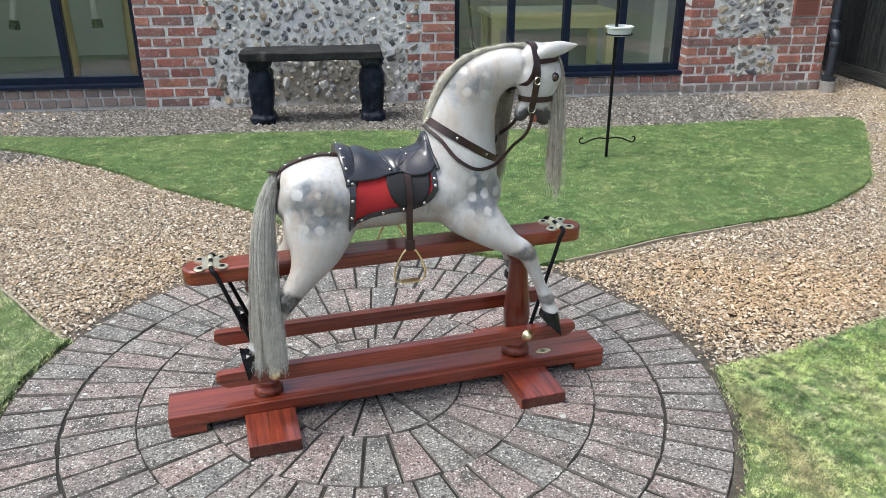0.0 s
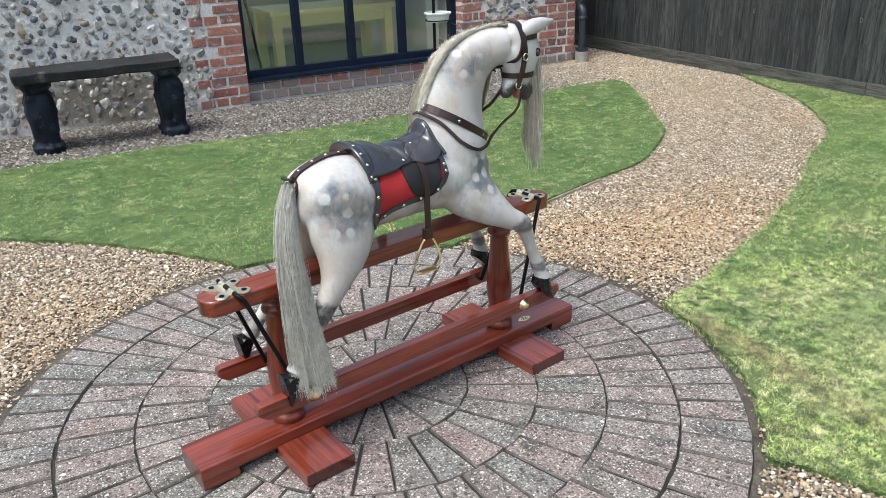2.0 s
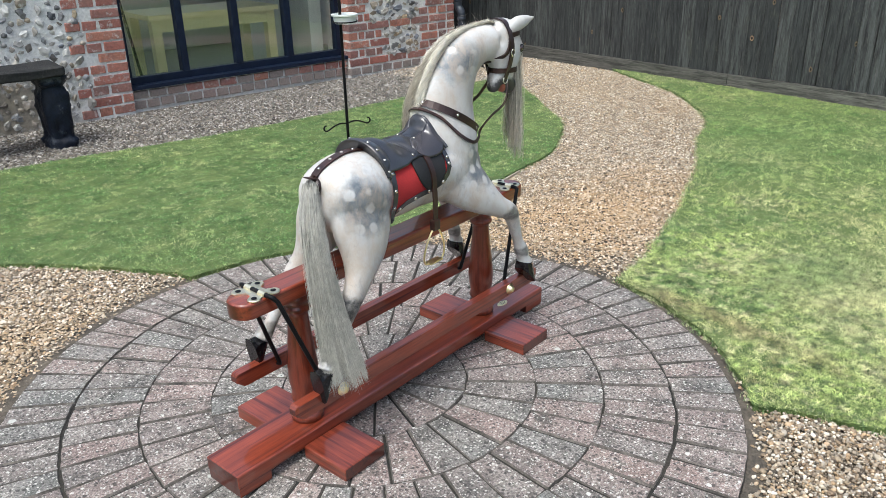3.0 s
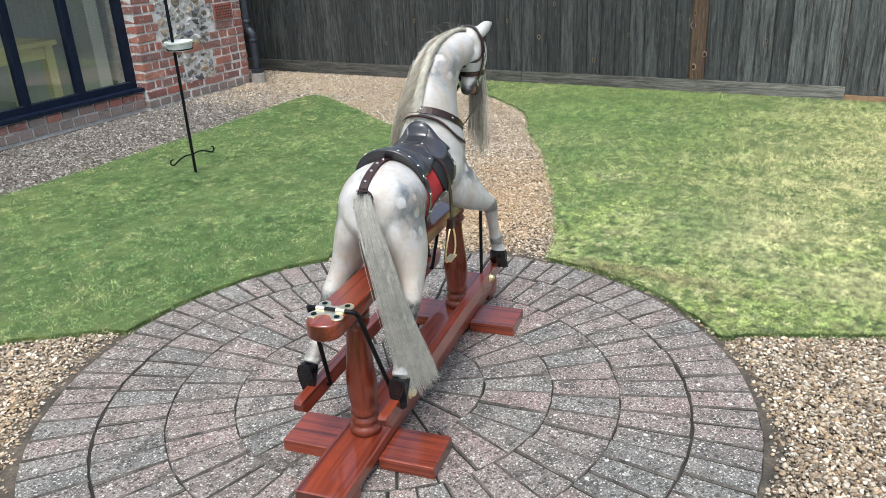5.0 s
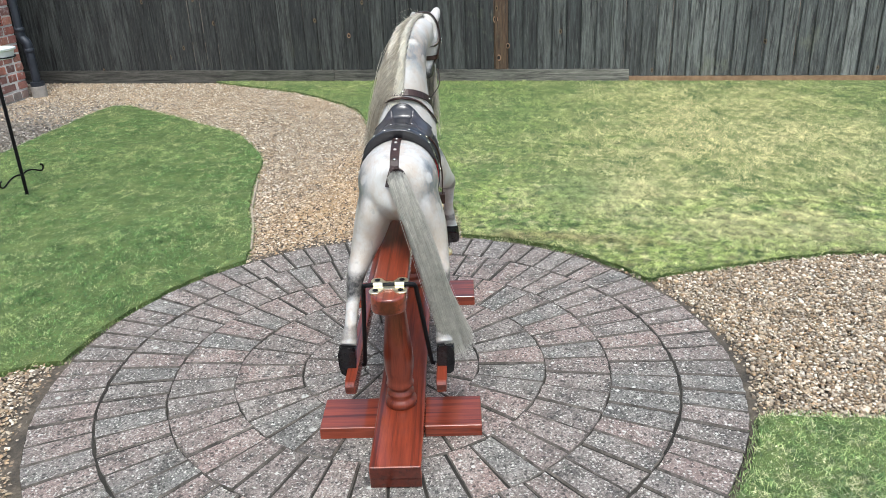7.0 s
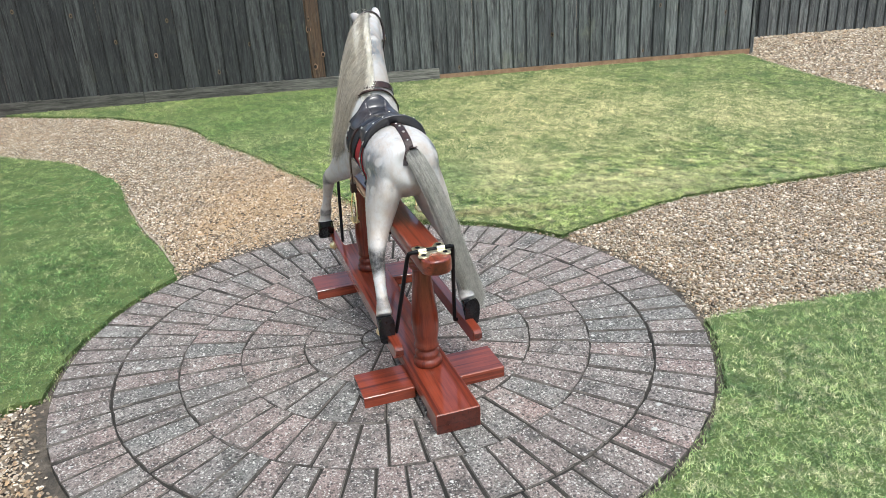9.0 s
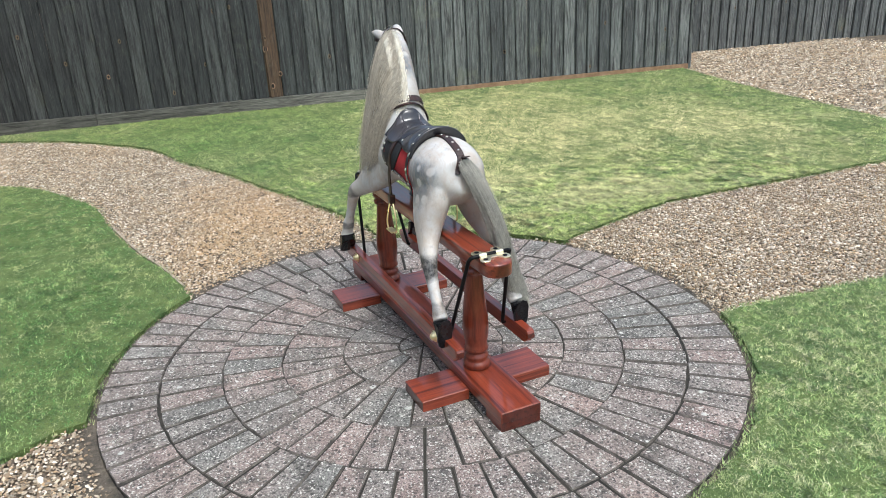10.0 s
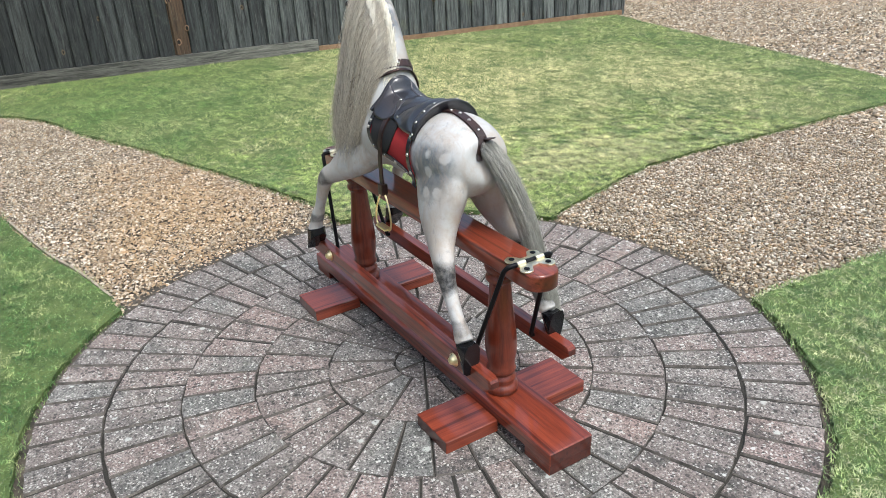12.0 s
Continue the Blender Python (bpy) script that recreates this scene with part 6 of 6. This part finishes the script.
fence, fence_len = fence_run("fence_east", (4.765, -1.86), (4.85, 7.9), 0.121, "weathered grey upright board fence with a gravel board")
part("gravel_board", boxbm((2.99, 0.004, -0.03), (5.58, 0.036, 0.098), 0.003), M["fence_flat"], fence, "grey timber gravel board")
part("gravel_board", boxbm((5.584, 0.004, -0.03), (fence_len, 0.038, 0.10), 0.003), M["fence_flat"], fence, "grey timber gravel board")
part("gravel_board", boxbm((0, 0.004, -0.03), (2.986, 0.034, 0.04), 0.003), M["fence_new"], fence, "orange new timber gravel board")
for along, z, r, label in ((4.09, 0.20, 0.024, "dark knot with an orange rim"), (4.115, 0.52, 0.027, "dark knot with an orange rim"), (4.012, 0.30, 0.021, "round knot hole"), (5.42, 0.40, 0.018, "dark knot")):
    b = bmesh.new()
    lathe(b, [(r, 0.0), (r, 0.002), (r * 0.9, 0.003)], 18, about=Matrix.Translation((along, 0.022, z)) @ Matrix.Rotation(radians(-90), 4, "X") @ Matrix.Diagonal((0.8, 1.15, 1, 1)))
    rim = part("knot", b, M["fence_new"], fence, label)
    b = bmesh.new()
    lathe(b, [(r * 0.62, 0.003), (r * 0.62, 0.0042), (r * 0.5, 0.005)], 18, about=Matrix.Translation((along, 0.022, z)) @ Matrix.Rotation(radians(-90), 4, "X") @ Matrix.Diagonal((0.8, 1.15, 1, 1)))
    part("core", b, M["dark"], rim)
fence_run("fence_south_east", (5.62, -9.1), (5.68, -2.44), 0.112, "weathered grey upright board fence beside gravel")
fence_run("fence_return", (5.68, -2.4), (4.78, -1.89), 0.112, "short return of the grey board fence")

# plain fences close the garden out of view, added to cut low side light
for nm, lo, hi in (("fence_west", (-8.1, -9.5, -0.05), (-8.0, 12.2, 1.8)), ("fence_south", (-8.0, -9.6, -0.05), (5.4, -9.5, 1.8))):
    tagged(mesh_object(nm, boxbm(lo, hi), M["fence"]), "plain weathered fence added out of view to cut side light", "fence", kind="structure")

# ---- pieces: bricks and flints of the wall ----
def brick_meshes(name, material):
    out = []
    rnd = random.Random(11)
    for _ in range(5):
        b = boxbm((-0.5, -0.5, -0.5), (0.5, 0.5, 0.5))
        bmesh.ops.bevel(b, geom=b.edges[:], offset=0.05, segments=1, affect="EDGES")
        for v in b.verts:
            v.co += Vector([rnd.uniform(-0.022, 0.022) for _ in range(3)])
        me = bpy.data.meshes.new(name)
        b.to_mesh(me)
        b.free()
        me.materials.append(material)
        out.append(me)
    return out


RED, GREY = brick_meshes("brick", M["brick"]), brick_meshes("brick", M["brick_grey"])
COURSE, JOINT = 0.0752, 0.0155
rb = random.Random(3)
upper = []


def lay(x0, x1, z, depth_front, sizes, meshes=RED, real=True, h=COURSE):
    """One course of bricks between x0 and x1."""
    x, i = x0, 0
    while x1 - x > 0.04:
        w = sizes[i % len(sizes)] * rb.uniform(0.93, 1.07)
        if x1 - x - w < 0.06:
            w = x1 - x
        fy = depth_front + rb.uniform(-0.004, 0.003)
        c, s = (x + w / 2, fy + 0.06, z + h / 2 + rb.uniform(-0.002, 0.002)), (w - JOINT, 0.12, h - JOINT)
        if real:
            piece("brick", rb.choice(meshes), wall, Matrix.LocRotScale(c, Euler((0, rb.uniform(-0.012, 0.012), rb.uniform(-0.01, 0.01))), s))
        else:
            upper.append((c, s))
        x += w
        i += 1


STRETCH, HEAD = 0.225, 0.112
FRONT = WALL_Y - 0.006
for k in range(34):
    z, real = k * COURSE - 0.004, k < 12
    odd = k % 2
    lay(-1.509, -1.02 + (0.11 if odd else 0.0) - (0.05 if k % 5 == 3 else 0), z, FRONT, (STRETCH, STRETCH, HEAD) if odd else (HEAD, STRETCH, HEAD), RED, real)
    lay((0.62 if odd else 0.5) + (0.06 if k % 4 == 1 else 0) - (0.1 if k == 1 else 0), 0.889, z, FRONT, (STRETCH, HEAD) if odd else (HEAD, HEAD), RED, real)
    if k < 2 or k == 5:
        lay(2.781, 4.009, z, FRONT, (HEAD,) if k == 0 else (STRETCH,), GREY if k == 0 else RED, real)
    else:
        e = 2.79 + (0.36 if k in (2, 4) else 0.44 if k == 3 else 0.2 if odd else 0.235)
        lay(2.781, e, z, FRONT, (HEAD, HEAD * 0.6) if not odd else (STRETCH,), RED, real)
        if not 8 <= k <= 9:
            lay(3.57 + (0.08 if odd else 0.0) - (0.06 if k == 3 else 0), 4.009, z, FRONT, (STRETCH, HEAD) if odd else (HEAD,), RED, real)
        else:
            lay(3.895, 4.009, z, FRONT, (HEAD,), RED, real)
for x0, x1 in ((-4.2, -1.5), (0.88, 2.79)):
    lay(x0, x1, 0.0, WALL_Y + 0.042, (HEAD,), GREY)
    lay(x0, x1, 0.0735, WALL_Y + 0.042, (HEAD,) if x0 < 0 else (STRETCH * 0.62,), GREY if x0 < 0 else RED + GREY + GREY, h=0.07)

CUBE_V = np.array([[x, y, z] for x in (-0.5, 0.5) for y in (-0.5, 0.5) for z in (-0.5, 0.5)])
CUBE_F = np.array([[0, 1, 3, 2], [4, 6, 7, 5], [0, 4, 5, 1], [2, 3, 7, 6], [0, 2, 6, 4], [1, 5, 7, 3]])
uv = np.concatenate([CUBE_V * np.array(s) + np.array(c) for c, s in upper])
uf = np.concatenate([CUBE_F + 8 * i for i in range(len(upper))])
ob = new("upper_bricks", raw_mesh("upper_bricks", uv, uf, M["brick_many"]))
ob.parent = wall
tagged(ob, "red bricks higher up the wall", kind="stuff")

air = thing("air_brick", SITE @ pose(3.77, WALL_Y - 0.016, 0.675), "terracotta air brick set in the wall", "air brick")
b = boxbm((-0.11, 0.0, -0.07), (0.11, 0.07, 0.07), 0.004)
part("block", b, M["terracotta"], air)
for i in range(9):
    for j in range(5):
        part("hole", boxbm((-0.094 + i * 0.0215, -0.0016, -0.055 + j * 0.0235), (-0.083 + i * 0.0215, 0.004, -0.043 + j * 0.0235)), M["dark"], air)


def flint_meshes():
    out = []
    for j in range(8):
        b = bmesh.new()
        bmesh.ops.create_icosphere(b, subdivisions=2, radius=0.5)
        for v in b.verts:
            d = v.co.normalized()
            v.co *= 1 + 0.6 * noise.noise(d * 1.7 + Vector((j * 7.1, 0, 0))) + 0.28 * noise.noise(d * 4 + Vector((0, j * 3.0, 0)))
        me = bpy.data.meshes.new("flint")
        b.to_mesh(me)
        b.free()
        me.materials.append(M["flint"])
        out.append(me)
    return out


FLINTS = flint_meshes()
rf = random.Random(21)


def scatter_flints(x0, x1, z0, z1, gap, reject):
    """Uneven rows of flints that keep clear of one another and of the bricks."""
    got = []
    for _ in range(9000):
        x, z, r = rf.uniform(x0, x1), rf.uniform(z0, z1), rf.choice((0.02, 0.026, 0.03, 0.036, 0.042))
        if reject(x, z, r) or any((x - a) ** 2 + ((z - b_) * 1.15) ** 2 < ((r + q) * gap) ** 2 for a, b_, q in got):
            continue
        got.append((x, z, r))
    return got


def in_left(x, z, r):
    k = int((z + 0.004) / COURSE)
    odd = k % 2
    lo = -1.02 + (0.11 if odd else 0.0)
    hi = (0.62 if odd else 0.5)
    return not lo + r * 0.8 < x < hi - r * 0.8


def in_right(x, z, r):
    k = int((z + 0.004) / COURSE)
    if k < 2 or k == 5:
        return True
    lo = 2.79 + (0.36 if k in (2, 4) else 0.44 if k == 3 else 0.22)
    return not lo + r * 0.8 < x < (3.66 if 8 <= k <= 9 else 3.57) - r


placed = scatter_flints(-1.0, 0.66, 0.02, 0.95, 1.0, in_left)
for x, z, r in placed[:290]:
    piece("flint", rf.choice(FLINTS), wall, Matrix.LocRotScale((x, WALL_Y + 0.002, z), Euler((rf.uniform(-0.5, 0.5), rf.uniform(0, 6.3), rf.uniform(-0.5, 0.5))), (2.0 * r, 0.8 * r, 1.75 * r * rf.uniform(0.7, 1.1))))
for x, z, r in scatter_flints(3.0, 3.72, 0.15, 0.95, 1.0, in_right)[:110]:
    piece("flint", rf.choice(FLINTS), wall, Matrix.LocRotScale((x, WALL_Y + 0.002, z), Euler((rf.uniform(-0.5, 0.5), rf.uniform(-0.6, 0.6), rf.uniform(-0.5, 0.5))), (2.4 * r, 0.8 * r, 1.75 * r * rf.uniform(0.7, 1.1))))
more = scatter_flints(-0.95, 0.5, 0.98, 2.5, 1.02, in_left)[:420] + placed[290:] + scatter_flints(3.05, 3.6, 0.98, 2.5, 1.02, in_right)[:160]
fv, ff = [], []
for i, (x, z, r) in enumerate(more):
    fv.append(ICO_V * np.array([1.1 * r, 0.7 * r, r]) * rng.uniform(0.8, 1.2, (12, 1)) + np.array([x, WALL_Y + 0.002, z]))
    ff.append(ICO_F + 12 * i)
ob = new("upper_flints", raw_mesh("upper_flints", np.concatenate(fv), np.concatenate(ff), M["flint_many"], True))
ob.parent = wall
tagged(ob, "small flints in the mortar", kind="stuff")

# ---- pieces: the round patio ----
patio = thing("pavement_circle", pose(PATIO[0], PATIO[1], 0), "round patio of weathered brown and grey pavers", "patio", kind="structure")
b = bmesh.new()
lathe(b, [(PATIO_R - 0.004, -0.05), (PATIO_R - 0.004, -0.0062)], 96)
part("joint_bed", b, M["joint"], patio, "dark mossy joint sand")


def wedge(r0, r1, width, seed, gap, ring_gap):
    """A tapered paver, middle on the x axis, top at z = 0."""
    rnd = random.Random(seed)
    h0, h1 = width / 2 - gap / 2 / max(r0, 0.02), width / 2 - gap / 2 / r1
    n = 3
    ring_out = [(r1 - ring_gap / 2, h1 * (2 * i / n - 1)) for i in range(n + 1)]
    ring_in = [(r0 + ring_gap / 2, h0 * (1 - 2 * i / n)) for i in range(n + 1)]
    loop = [(r * math.cos(a) + rnd.uniform(-0.0022, 0.0022), r * math.sin(a) + rnd.uniform(-0.0022, 0.0022)) for r, a in ring_out + ring_in]
    cx, cy = sum(p[0] for p in loop) / len(loop), sum(p[1] for p in loop) / len(loop)
    loops = []
    for z, ix, iy in ((-0.03, 0.0, 0.0), (-0.006, 0.0, 0.0), (0.0, 0.0018, 0.0032)):
        loops.append([(x + math.copysign(ix, cx - x), y + math.copysign(min(iy, abs(cy - y) * 0.5), cy - y), z) for x, y in loop])
    bmw = rings(bmesh.new(), loops)
    bmesh.ops.recalc_face_normals(bmw, faces=bmw.faces[:])
    me = bpy.data.meshes.new("paver")
    bmw.to_mesh(me)
    bmw.free()
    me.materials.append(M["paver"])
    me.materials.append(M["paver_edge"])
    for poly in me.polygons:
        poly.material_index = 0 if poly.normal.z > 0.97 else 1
    return me


rp = random.Random(17)
for r0, r1, count, off, gap, ring_gap in ((0.872, PATIO_R, 71, 1.7, 0.0048, 0.0075), (0.675, 0.8705, 58, 2.0, 0.0044, 0.0016), (0.48, 0.675, 41, 4.0, 0.0042, 0.0012), (0.275, 0.48, 28, 1.0, 0.0038, 0.0012), (0.085, 0.275, 15, 5.0, 0.0032, 0.001), (0.0, 0.085, 6, 10.0, 0.004, 0.003)):
    width = 2 * math.pi / count
    kinds = [wedge(r0, r1, width, j, gap, ring_gap) for j in range(9)]
    for i in range(count):
        mid = Matrix.Translation(((r0 + r1) / 2, 0, 0))
        tilt = pose(rp.uniform(-0.0015, 0.0015), 0, rp.uniform(-0.003, 0.001), rp.uniform(-0.6, 0.6), rp.uniform(-0.6, 0.6), rp.uniform(-0.4, 0.4))
        piece("paver", rp.choice(kinds), patio, pose(0, 0, 0, 0, 0, off + 360 * i / count) @ mid @ tilt @ mid.inverted())
